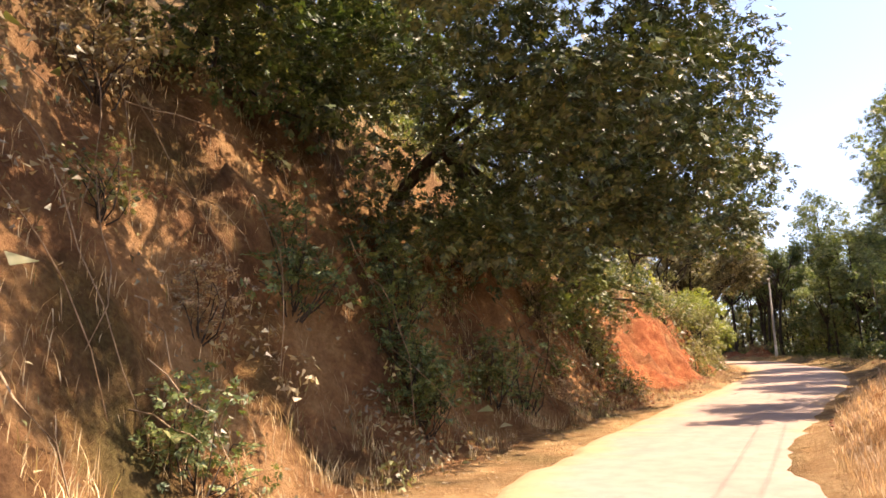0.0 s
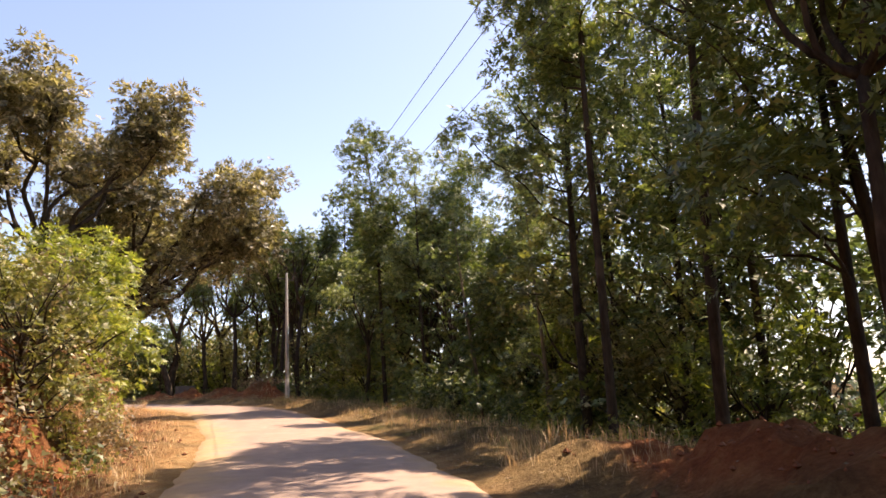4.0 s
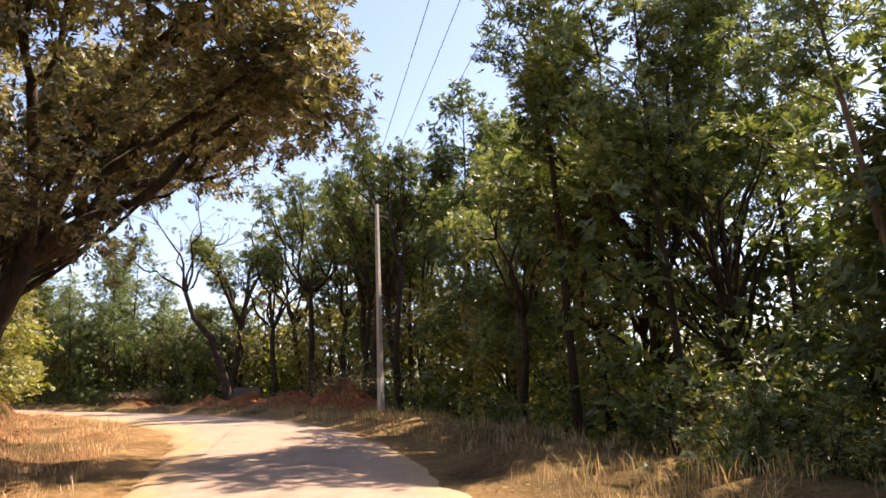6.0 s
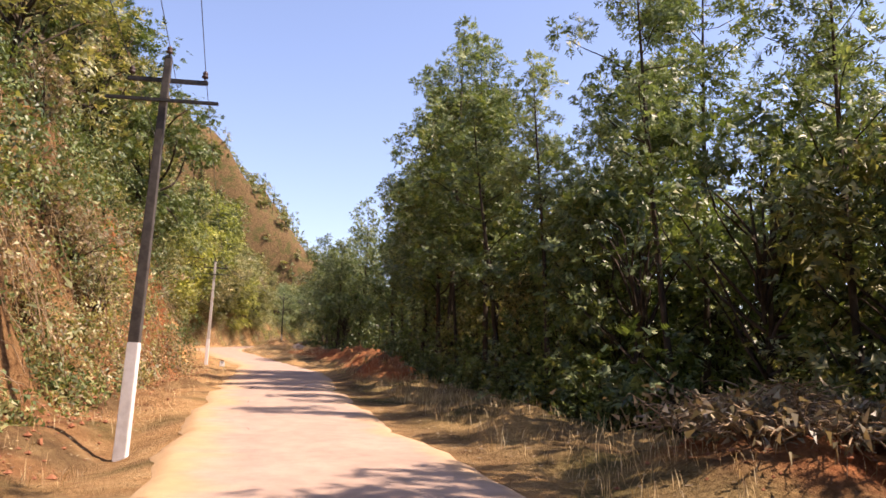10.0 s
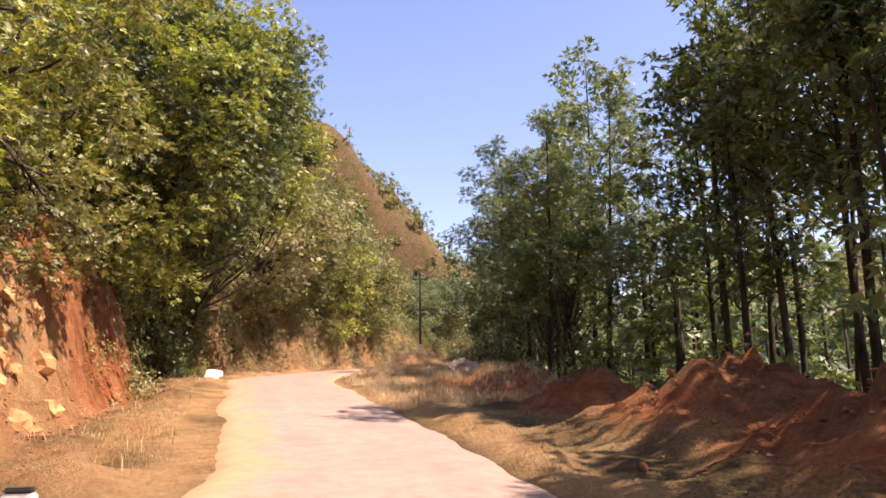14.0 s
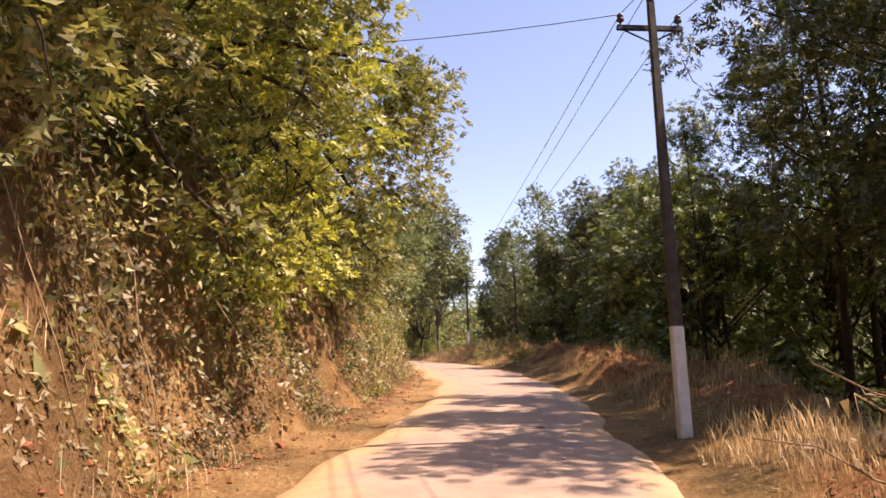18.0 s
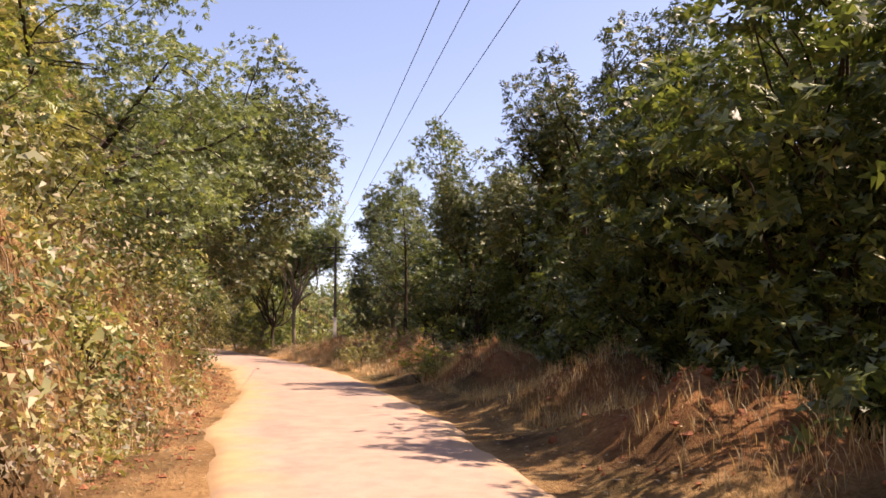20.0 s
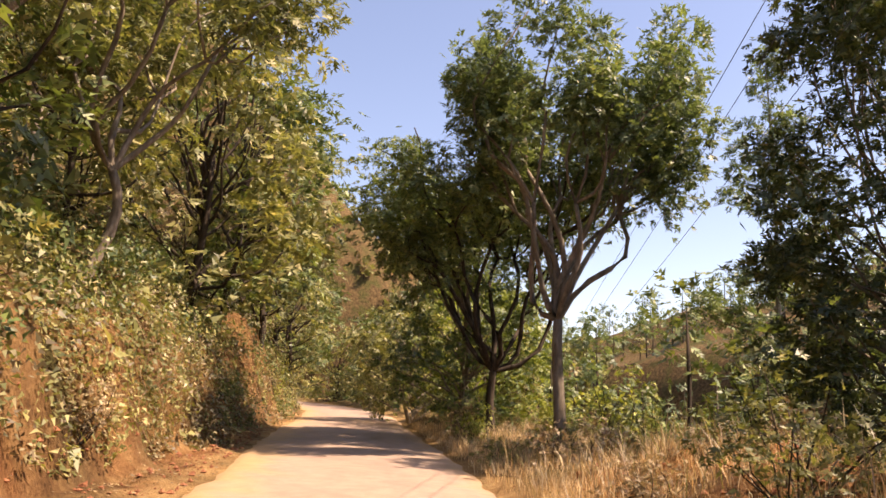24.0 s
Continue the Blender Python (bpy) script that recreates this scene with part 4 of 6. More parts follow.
def plant_left():
    rng = random.Random(9)
    for k in range(205):
        s = rng.uniform(14, 345) if k < 150 else rng.uniform(184, 245)
        foot = float(np.interp(s, *BANK_FOOT))
        d = 0.4 + 5.5 * rng.random() ** 1.3
        if (43 < s < 58 and d < 3.4) or (158 < s < 184 and d < 2.6) or (246 < s < 285 and d < 0.2) or (s < 22 and d < 3.0):
            continue
        i = rng.choice([0, 0, 1, 3, 4, 5, 2])
        if 115 < s < 160:
            i = rng.choice([0, 1, 0, 4, 5])
        if s < 45:
            i = rng.choice([3, 3, 1, 4])
        tree("bush", i, s, foot - d, rng.uniform(0.5, 1.1) * (0.7 if d < 1.5 else 1.0), rng.uniform(0, 6.3), 1, "scrub on the bank")
    low = random.Random(19)
    for k in range(30):
        s, d = low.uniform(116, 156), 0.7 + 2.4 * low.random()
        if s < 139 or d > 1.5:
            tree("bush", low.choice([0, 4, 5, 0, 2, 1]), s, float(np.interp(s, *BANK_FOOT)) - d, low.uniform(0.45, 0.9), low.uniform(0, 6.3), 0.9, "scrub on the bank")
    for k in range(34):
        s, d = (rng.uniform(23, 44), rng.uniform(0.6, 5.0)) if k < 22 else (rng.uniform(39, 43), rng.uniform(0.2, 2.6)) if k < 29 else (rng.uniform(57.5, 64), rng.uniform(0.3, 2.5))
        tree("bush", rng.choice([3, 1, 0, 4, 5]), s, float(np.interp(s, *BANK_FOOT)) - d, rng.uniform(0.35, 0.8), rng.uniform(0, 6.3), 1, "scrub on the bank")
    for _ in range(108):
        s, d = rng.uniform(12, 345), 2.2 + 13 * rng.random() ** 1.4
        if (28 < s < 62 and d < 5) or (72 < s < 110 and d < 3):
            continue
        foot = float(np.interp(s, *BANK_FOOT))
        if 250 < s < 300 and rng.random() < 0.5:
            tree("broad", 3, s, foot - d, rng.uniform(0.7, 1.1), rng.uniform(0, 6.3), 1.1, "trees above the bank", sink=0.4)
        else:
            tree("round", rng.choice([0, 1, 1, 2, 3, 4, 4]), s, foot - d, rng.uniform(0.7, 1.15), rng.uniform(0, 6.3), rng.uniform(0.85, 1.15), "trees above the bank", sink=0.5)
    r2 = np.random.RandomState(16)
    far = [(rng.uniform(0, 365), rng.uniform(12, 45)) for _ in range(340)]
    for k, (leaf, word) in enumerate(((LEAF_OLIVE, "olive"), (LEAF_DEEP, "dark green"), (LEAF_DRY, "half-dry brown"))):
        pl = [(s, float(np.interp(s, *BANK_FOOT)) - d) for s, d in far[k::3]]
        far_wood("hill_wood", pl, leaf, word + " trees covering the steep hillside", r2, (3.5, 7), False, 420, 0.38)
    far = [(rng.uniform(172, 245), rng.uniform(7, 32)) for _ in range(150)]
    far_wood("hill_wood", [(s, float(np.interp(s, *BANK_FOOT)) - d) for s, d in far], LEAF_FEATHER, "grey-green trees crowding the hillside above the bend", r2, (4, 8), False, 420, 0.36)
    far = [(rng.uniform(-20, 380), rng.uniform(42, 120)) for _ in range(420)]
    far += [(rng.uniform(368, 480), rng.uniform(10, 150)) for _ in range(160)]
    far_wood("ridge_scrub", [(s, float(np.interp(s, *BANK_FOOT)) - d) for s, d in far], LEAF_OLIVE, "scattered scrub on the dry upper hillside", r2, (1.5, 4), False, 70, 0.6)
    far = [(rng.uniform(-420, -235), rng.uniform(90, 260)) for _ in range(950)]
    far_wood("mountain_scrub", far, LEAF_OLIVE, "scattered olive scrub on the dry mountain", r2, (3, 7), False, 80, 1.0, True)
    far = [(rng.uniform(-330, -120), rng.uniform(190, 330)) for _ in range(330)]
    far_wood("ridge_wood", far, LEAF_FEATHER, "woods on the ridge across the valley", r2, (6, 10), False, 130, 0.9, True)


def creepers():
    """Leafy creeper and dry scrub that hang over the left bank and the slope above."""
    rng = np.random.RandomState(77)

    def spots(n, dmax, power=1.0, reach=(8, 350)):
        s, d = rng.uniform(*reach, n), dmax * rng.uniform(0, 1, n) ** power - 0.15
        foot = np.interp(s, *BANK_FOOT)
        u = foot - d
        bare = ((s > 43) & (s < 58.5) & (d < 3.0)) | ((s > 157) & (s < 183) & (d < 2.0)) | ((s > 246) & (s < 285) & (d < 0.25)) | ((s > 72) & (s < 110) & (d < 0.8)) | ((s > 139) & (s < 158) & (d < 1.5) & (waves(s, d, 3.0, 46) > 0.0))
        x, y, z = ground_at(s, u)
        n0 = waves(x, y + z * 0.8, 2.3, 41)
        bare |= (s < 43) & (d < 7.5) & (rng.uniform(0, 1, len(s)) > np.clip(0.6 * waves(s, d, 3.0, 45) + 0.05, 0.06, 0.6))
        keep = ~bare & (n0 > -0.75)
        s, u, x, y, z, n0, d = (v[keep] for v in (s, u, x, y, z, n0, d))
        x2, y2, z2 = ground_at(s, u + 0.3)
        rise = np.clip((z - z2) / 0.3, 0, 4)
        tx, ty = np.interp(s, LINE_S, TAN[:, 0]), np.interp(s, LINE_S, TAN[:, 1])
        k = 1 / np.sqrt(1 + rise ** 2)
        normal = np.stack([ty * rise * k, -tx * rise * k, k], 1)
        out = (np.clip(n0 + 0.5, 0.1, 1.5) * rng.uniform(0, 1.0, len(s)) + 0.04) * step(d, -0.1, 1.2)
        return np.stack([x, y, z], 1) + normal * out[:, None], normal, n0, z - np.interp(s, LINE_S, LINE[:, 2]), s

    p, nrm, n0, h, s = (np.concatenate(v) for v in zip(spots(105000, 7.0), spots(80000, 4.2, 1.0, (186, 240)), spots(45000, 5.5, 1.0, (112, 158)), spots(36000, 3.6, 1.0, (258, 296))))
    # bulging clumps on top of the mat
    cp, cn, c0, ch, cs = spots(4200, 6.5)
    reach = rng.uniform(0.28, 0.75, len(cp))
    bulge, face = [], []
    for centre, normal, r in zip(cp, cn, reach):
        k = int(210 * r ** 1.6) + 10
        d = rng.normal(size=(k, 3))
        d /= np.linalg.norm(d, axis=1)[:, None]
        bulge.append(centre + normal * r * 0.35 + d * (r * rng.uniform(0.4, 1.05, k) ** 0.6)[:, None] * np.array([1, 1, 0.85]))
        face.append(d)
    q = np.concatenate([np.full(len(v), i) for i, v in enumerate(bulge)])
    bp, bn = np.vstack(bulge), np.vstack(face)
    mixed = rng.normal(size=len(cp)) * 0.7

    def choice(p, h, s, spread):
        pick = waves(p[:, 0], p[:, 1] + p[:, 2], 5.0, 43) + 0.28 * (h - 1.6) + spread
        return pick - np.where((s > 115) & (s < 160), -0.85, 0) - np.where(s < 42, 0.4, 0) + np.where((s > 184) & (s < 235), 0.35, 0) + np.where(s > 240, 0.5, 0) + np.where((s > 184) & (s < 203.5), 0.8, 0)

    pick = np.concatenate([choice(p, h, s, rng.normal(size=len(p)) * 0.25), choice(cp, ch, cs, mixed)[q]])
    p, nrm = np.vstack([p, bp]), np.vstack([nrm * 0.6, bn])
    groups = (("dry_creeper", pick < 0.1, LEAF_DRY, "dry brown creeper and dead scrub hanging on the bank", 0.1), ("olive_creeper", (pick >= 0.1) & (pick < 1.3), LEAF_OLIVE, "olive creeper leaves matted over the bank", 0.105),
              ("green_creeper", pick >= 1.3, LEAF_DEEP, "dark green creeper over the top of the bank", 0.12))
    for name, m, leaf, label, size in groups:
        tagged(new(name, shapes_mesh(name, leaf_shapes(p[m], size, rng, 0.6, 0.55, nrm[m]), leaf)), label, "creeper", kind="stuff")
    p, nrm, n0, h, s = spots(70000, 34.0, 1.1)
    m = n0 > -0.2
    tagged(new("hillside_scrub", shapes_mesh("hillside_scrub", leaf_shapes(p[m], 0.3, rng, 0.1, 0.5, nrm[m]), LEAF_OLIVE)), "olive scrub matting the hillside", "scrub", kind="stuff")


def grass():
    rng = np.random.RandomState(91)

    def blades(name, n, srange, urange, tall, material, label, hard=None):
        s, u = rng.uniform(*srange, n), rng.uniform(*urange, n)
        x, y = xy(s, u)
        k = waves(x, y, 1.3, 51) + 0.5 * waves(x, y, 5, 52)
        keep = (k > (-0.2 if hard is None else hard)) & (u > urange[0] + 0.35 * np.abs(waves(s, s * 0, 3, 53)))
        s, u, k = s[keep], u[keep], k[keep]
        x, y, z = ground_at(s, u)
        m = len(s)
        L = tall * rng.uniform(0.35, 1.1, m) * np.clip(0.75 + 0.4 * k, 0.4, 1.3)
        a = rng.uniform(0, 6.28, m)
        bend = rng.uniform(0.05, 0.55, m)
        d = np.stack([np.cos(a) * bend, np.sin(a) * bend, np.ones(m)], 1)
        w = np.stack([-np.sin(a), np.cos(a), np.zeros(m)], 1) * (0.0035 + 0.0045 * rng.uniform(0, 1, m) * tall)[:, None]
        base = np.stack([x, y, z - 0.03], 1)
        mid, tip = base + d * L[:, None] * 0.55, base + d * L[:, None] + np.stack([np.cos(a), np.sin(a), -0.5 * np.ones(m)], 1) * (bend * L * 0.45)[:, None]
        tagged(new(name, shapes_mesh(name, np.stack([base - w * 0.4, mid - w, tip, mid + w], 1), material)), label, "grass", kind="stuff")

    blades("dry_grass", 44000, (18, 42), (2.7, 7.0), 0.36, STRAW, "golden dry grass on the verge", -0.8)
    blades("dry_grass", 12000, (60, 100), (2.8, 6.5), 0.4, STRAW, "short dry grass on the shaded verge")
    blades("verge_grass", 5000, (62, 100), (3.2, 6.5), 0.45, LEAF_OLIVE, "olive grass on the shaded verge")
    blades("dry_grass", 9000, (98, 165), (2.7, 5.6), 0.4, STRAW, "thin dry grass beside the heaps of earth")
    blades("dry_grass", 60000, (180, 213), (2.6, 8.5), 0.42, STRAW, "tall dry grass on the inside of the bend", -0.9)
    blades("dry_grass", 16000, (213, 240), (3.0, 6.5), 0.42, STRAW, "dry grass on low earth heaps")
    blades("dry_grass", 66000, (250, 300), (2.5, 9.0), 0.42, STRAW, "tall reddish dry grass and weeds on the verge", -0.7)
    blades("weeds", 18000, (248, 305), (2.6, 9.0), 0.75, LEAF_DRY, "brown seeding weeds among the grass", -0.4)
    blades("weeds", 9000, (240, 305), (3.2, 9.0), 0.7, LEAF_OLIVE, "olive weeds among the grass", 0.1)
    blades("dry_grass", 12000, (64, 112), (-6.5, -2.9), 0.35, STRAW, "sparse dry grass on the dirt shoulder", 0.1)
    blades("dry_grass", 12000, (112, 245), (-5.4, -2.7), 0.35, STRAW, "dry grass along the foot of the bank", 0.45)
    blades("verge_grass", 3000, (160, 190), (-4.8, -2.6), 0.25, LEAF_FRESH, "green tufts on the orange shoulder", 0.4)
    blades("dry_grass", 26000, (15, 44), (-9.5, -3.0), 0.45, STRAW, "dry grass tufts hanging on the tall earth bank", 0.0)
    blades("bank_weeds", 5000, (15, 44), (-8.5, -3.2), 0.4, LEAF_OLIVE, "olive weeds on the tall earth bank", 0.5)
    blades("dry_grass", 18000, (238, 252), (2.8, 7.0), 0.36, STRAW, "sparse dry grass on brown earth", 0.1)
    blades("dry_grass", 6000, (202, 240), (-6.0, -2.8), 0.5, STRAW, "dry straw hanging over the foot of the bank", 0.1)
    blades("dry_grass", 7000, (14, 66), (-4.2, -2.7), 0.35, STRAW, "dry grass along the foot of the red bank", 0.0)


creepers()
grass()
plant_right()
plant_left()


# ---- roadside poles and cables ----
def box(bm, x0, x1, y0, y1, z0, z1, taper=1.0):
    v = [bm.verts.new((x * k, y * k, z)) for z, k in ((z0, 1.0), (z1, taper)) for x, y in ((x0, y0), (x1, y0), (x1, y1), (x0, y1))]
    for q in ((3, 2, 1, 0), (4, 5, 6, 7), (0, 1, 5, 4), (1, 2, 6, 5), (2, 3, 7, 6), (3, 0, 4, 7)):
        bm.faces.new([v[i] for i in q])


def made(bm, name, material, bevel=0.0):
    if bevel:
        bmesh.ops.bevel(bm, geom=list(bm.edges), offset=bevel, segments=2, affect="EDGES")
    me = bpy.data.meshes.new(name)
    bm.to_mesh(me)
    bm.free()
    me.materials.append(material)
    return me


def boxes(name, material, specs, bevel=0.0):
    bm = bmesh.new()
    for q in specs:
        box(bm, *q)
    return made(bm, name, material, bevel)


def spun(name, material, rings, sides=12):
    """A turned shape: rings of (height, radius)."""
    return tubes(name, [[((0, 0, h), r) for h, r in rings]], material, sides)


INSULATOR = spun("insulator", PORCELAIN, [(0, 0.015), (0.05, 0.015), (0.06, 0.055), (0.09, 0.06), (0.11, 0.035), (0.13, 0.05), (0.16, 0.045), (0.19, 0.02)])
POLES = []


def power_pole(s, u, tall, white, facing, tilt=(0, 0), sunk=0.0, two_arms=True, label="", tone=None, thick=0.105, reach=0.72):
    x, y, z = ground_at(s, u)
    root = new("power_pole")
    root.location, root.rotation_euler = (x[0], y[0], z[0] - sunk), (tilt[0], tilt[1], facing)
    tagged(root, label or "weathered concrete power pole with whitewashed foot", "power pole", "power poles along the road")
    k = 1 - 0.42 * white / tall
    part("base", boxes("base", WHITEWASH, [(-thick - 0.004, thick + 0.004, -thick * 0.9, thick * 0.9, -0.6, white, k)], 0.012), root, "whitewashed foot")
    part("shaft", boxes("shaft", tone or CONCRETE, [(-thick * k, thick * k, -thick * 0.86 * k, thick * 0.86 * k, white, tall, 0.64)], 0.01), root)
    tops = [Vector((0, 0, tall + 0.2))]
    part("crossarm", boxes("crossarm", STEEL, [(-reach, reach, 0.075, 0.14, tall - 0.42, tall - 0.34)], 0.008), root, "dark steel crossarm")
    if two_arms:
        part("crossarm", boxes("crossarm", STEEL, [(-1.0, 1.0, -0.13, -0.075, tall - 0.86, tall - 0.80)], 0.006), root, "thin lower crossarm")
    if reach < 0.7:
        for side in (-1, 1):
            part("brace", tubes("brace", [[((side * reach * 0.9, 0.1, tall - 0.4), 0.014), ((0, 0.09, tall - 0.62), 0.014)]], STEEL, 5), root)
    part("cap", boxes("cap", STEEL, [(-0.05, 0.05, -0.05, 0.05, tall, tall + 0.06)], 0.01), root)
    for dx, h in ((0.06 - reach, tall - 0.34), (reach - 0.06, tall - 0.34), (0.0, tall + 0.05)):
        ins = part("insulator", INSULATOR, root)
        ins.location = (dx, 0.1 if dx else 0, h)
    m = Matrix.LocRotScale(root.location, root.rotation_euler, None)
    POLES.append([m @ Vector((0.06 - reach, 0.1, tall - 0.17)), m @ Vector((reach - 0.06, 0.1, tall - 0.17)), m @ Vector((0, 0, tall + 0.22))])
    return root


PALE_POLE = plain_material("pale_concrete", (0.36, 0.33, 0.29), (0.55, 0.52, 0.47), 7)
DARK_POLE = plain_material("dark_weathered_pole", (0.035, 0.03, 0.027), (0.09, 0.08, 0.07), 6)
power_pole(20.0, 5.4, 6.9, 1.7, radians(20), label="concrete power pole beside the dry grass verge")
power_pole(49.6, 4.95, 7.2, 1.7, radians(4), tilt=(0, -0.02), tone=DARK_POLE, label="dark power pole with whitewashed foot among red earth heaps")
power_pole(95.8, 5.5, 8.0, 1.55, radians(60), tilt=(0, 0.0), two_arms=False, tone=PALE_POLE, label="pale concrete power pole with whitewashed foot on the grassy verge")
power_pole(127.2, -2.95, 7.1, 1.95, radians(50), tilt=(0.0, 0.03), sunk=0.0, tone=DARK_POLE, label="leaning dark power pole with whitewashed foot at the road edge")
power_pole(165.2, -4.3, 6.6, 1.6, radians(56), tilt=(0.0, 0.02), tone=PALE_POLE, label="concrete power pole below the orange cut bank")
power_pole(214.6, 3.0, 6.5, 1.55, radians(52), tilt=(0, 0), two_arms=False, tone=DARK_POLE, thick=0.088, reach=0.52, label="dark power pole with tall whitewashed foot at the road edge")
power_pole(272.5, 5.35, 6.4, 1.5, radians(48), tilt=(0, 0), tone=DARK_POLE, label="dark power pole with two crossarms in tall dry grass")
power_pole(326.0, 17.0, 4.6, 0.4, radians(48), two_arms=False, tone=DARK_POLE, label="distant dark power pole above the scrub")


def cable(a, b, sag):
    line = []
    for i in range(15):
        t = i / 14
        p = a.lerp(b, t)
        p.z -= sag * 4 * t * (1 - t)
        line.append((tuple(p), 0.007))
    me = tubes("power_cable", [line], CABLE, 5)
    tagged(new("power_cable", me), "thin sagging bare overhead cable between poles", "power cable", "overhead cables")


for a, b in zip(POLES, POLES[1:]):
    for k in range(3):
        cable(a[k], b[k], 0.45 + 0.08 * k)


# ---- trees that stand out ----
def lone_tree(s, u, meshes, label, turn=0.0, size=1.0, sink=0.2, kind="tree", lift=0.0):
    x, y, z = ground_at(s, u)
    return planted(kind, ("trunk", "crown"), meshes, x[0], y[0], z[0] - sink + lift, size, turn, label, "tree")


def heading(s):
    return math.atan2(np.interp(s, LINE_S, TAN[:, 1]), np.interp(s, LINE_S, TAN[:, 0]))


def toward(s, right, ahead=0.0):
    """A plan step to the right of the road and along it, as a vector."""
    a = heading(s)
    return (math.sin(a) * right + math.cos(a) * ahead, -math.cos(a) * right + math.sin(a) * ahead)


def overhang(seed, s, u, along, high, front, deep, leaf, label, n=60, per=300, size=0.19, girth=0.15, big=(0.5, 0.95)):
    """A tree rooted in the bank whose crown leans out over the road edge: front gives its outer face at its lowest and highest."""
    rng = np.random.RandomState(seed)
    base = np.array([v[0] for v in ground_at(s, u)])
    clumps = []
    while len(clumps) < n:
        f = rng.uniform(0, 1)
        cs, ch = rng.uniform(*along), high[0] + (high[1] - high[0]) * f
        cs = (along[0] + along[1]) / 2 + (cs - (along[0] + along[1]) / 2) * (1 - 0.45 * (2 * f - 1) ** 2)
        cu = front[0] + (front[1] - front[0]) * math.sin(1.57 * f) - deep * rng.uniform(0, 1) ** 1.3
        x, y, z = (v[0] for v in ground_at(cs, cu))
        top = np.interp(cs, LINE_S, LINE[:, 2]) + ch
        if top > z + 0.2:
            clumps.append((x - base[0], y - base[1], top - base[2], rng.uniform(*big)))
    c = np.array(clumps)
    mean = c[:, :3].mean(0)
    fork = np.array([mean[0] * 0.3, mean[1] * 0.3, max(0.8, mean[2] * 0.35)])
    limbs = [wander(rng, (0, 0, -0.6), fork, girth * 1.25, girth * 0.85, 6, 0.04)]
    knots = []
    for k in rng.choice(n, min(9, n), replace=False):
        line = wander(rng, fork, c[k, :3], girth * 0.6, 0.025, 7, 0.05)
        limbs.append(line)
        knots += [np.array(p) for p, r in line[2:]]
    knots = np.array(knots)
    for q in c[::2]:
        k = knots[np.argmin(((knots - q[:3] * 0.85) ** 2).sum(1))]
        limbs.append(wander(rng, k, q[:3], 0.02, 0.008, 4, 0.07))
    leaves = sprays(rng, clumps, per * 2.35, size * 0.7, 0.7, 0.58)
    root = planted("tree", ("trunk", "crown"), (tubes("trunk", limbs, BARK_DARK, 6), shapes_mesh("crown", leaves, leaf)), *base, 1, 0, label, "tree", "trees overhanging the road")
    return root


# the great trees that lean out over the road from the bank
overhang(61, 39.0, -7.0, (32, 43), (4.4, 8.4), (-0.2, 1.4), 6.0, LEAF_DARK, "great dark green tree leaning out over the road", 110, 330, 0.2, 0.2, (0.6, 1.1))
overhang(62, 31.5, -6.8, (26.5, 36), (3.8, 8.6), (-1.8, 1.6), 5.5, LEAF_DARK, "dark green tree rooted in the bank, shading it", 112, 330, 0.2, 0.17, (0.6, 1.1))
overhang(63, 45.5, -8.0, (41, 48.5), (5.0, 7.8), (-1.6, 1.0), 5.5, LEAF_DEEP, "green tree reaching low over the road from the bank", 46, 260, 0.2, 0.12, (0.45, 0.85))
overhang(64, 26.5, -9.0, (20.5, 32), (7.4, 11.5), (-2.0, 2.2), 6.5, LEAF_DARK, "dark green tree at the top of the tall earth bank", 110, 300, 0.2, 0.15, (0.6, 1.1))
overhang(105, 28.5, -10.5, (24.5, 31.5), (6.4, 11.0), (-6.4, -4.0), 4.0, LEAF_DEEP, "dark green tree on the brow of the earth bank", 60, 300, 0.2, 0.15, (0.6, 1.1))
overhang(60, 41.0, -6.2, (36, 44), (2.6, 4.6), (-4.3, -3.2), 2.5, LEAF_DEEP, "small dark tree hanging from the shaded bank", 30, 330, 0.17, 0.08, (0.4, 0.75))
lone_tree(51.5, -9.6, grow_forked(59, 7.0, 4.0, 300, LEAF_DEEP, BARK_DARK, 0.2, 0.12, 0.3, toward(51, 2.6, 0), 0.7, 7), "dark tree at the top of the red cut")
lone_tree(58.5, -8.4, grow_forked(58, 5.5, 3.4, 300, LEAF_OLIVE, BARK_DARK, 0.2, 0.1, 0.3, toward(58, 1.6, 0), 0.7, 7), "olive tree at the end of the red cut")
# the bronze-leaved tree where the shoulder widens
lone_tree(86.5, -6.1, grow_forked(65, 10.5, 5.8, 330, LEAF_BRONZE, BARK_DARK, 0.25, 0.26, 0.3, toward(85, 3.0, -0.6), 0.85, 9), "large bronze-green tree with a thick dark trunk")
overhang(103, 101.5, -8.8, (98, 105), (3.0, 8.6), (-6.4, -5.0), 3.0, LEAF_BRONZE, "bronze-green tree at the end of the dirt shoulder", 44, 260, 0.2, 0.12, (0.5, 0.95))
overhang(104, 90.0, -7.6, (87, 94), (6.4, 9.6), (-2.8, -0.4), 4.0, LEAF_BRONZE, "bronze-green limb of leaves hanging over the road", 46, 250, 0.22, 0.12, (0.5, 0.95))
overhang(86, 87.5, -7.8, (81, 92), (3.6, 8.0), (-3.6, -1.8), 4.5, LEAF_BRONZE, "low bronze-green tree beside the dirt shoulder", 44, 240, 0.2, 0.12, (0.5, 0.95))
lone_tree(76.5, -7.4, grow_forked(66, 9.5, 4.4, 300, LEAF_BRONZE, BARK_DARK, 0.24, 0.16, 0.3, toward(75, 0.5), 0.8, 7), "bronze-green tree above the dirt shoulder")
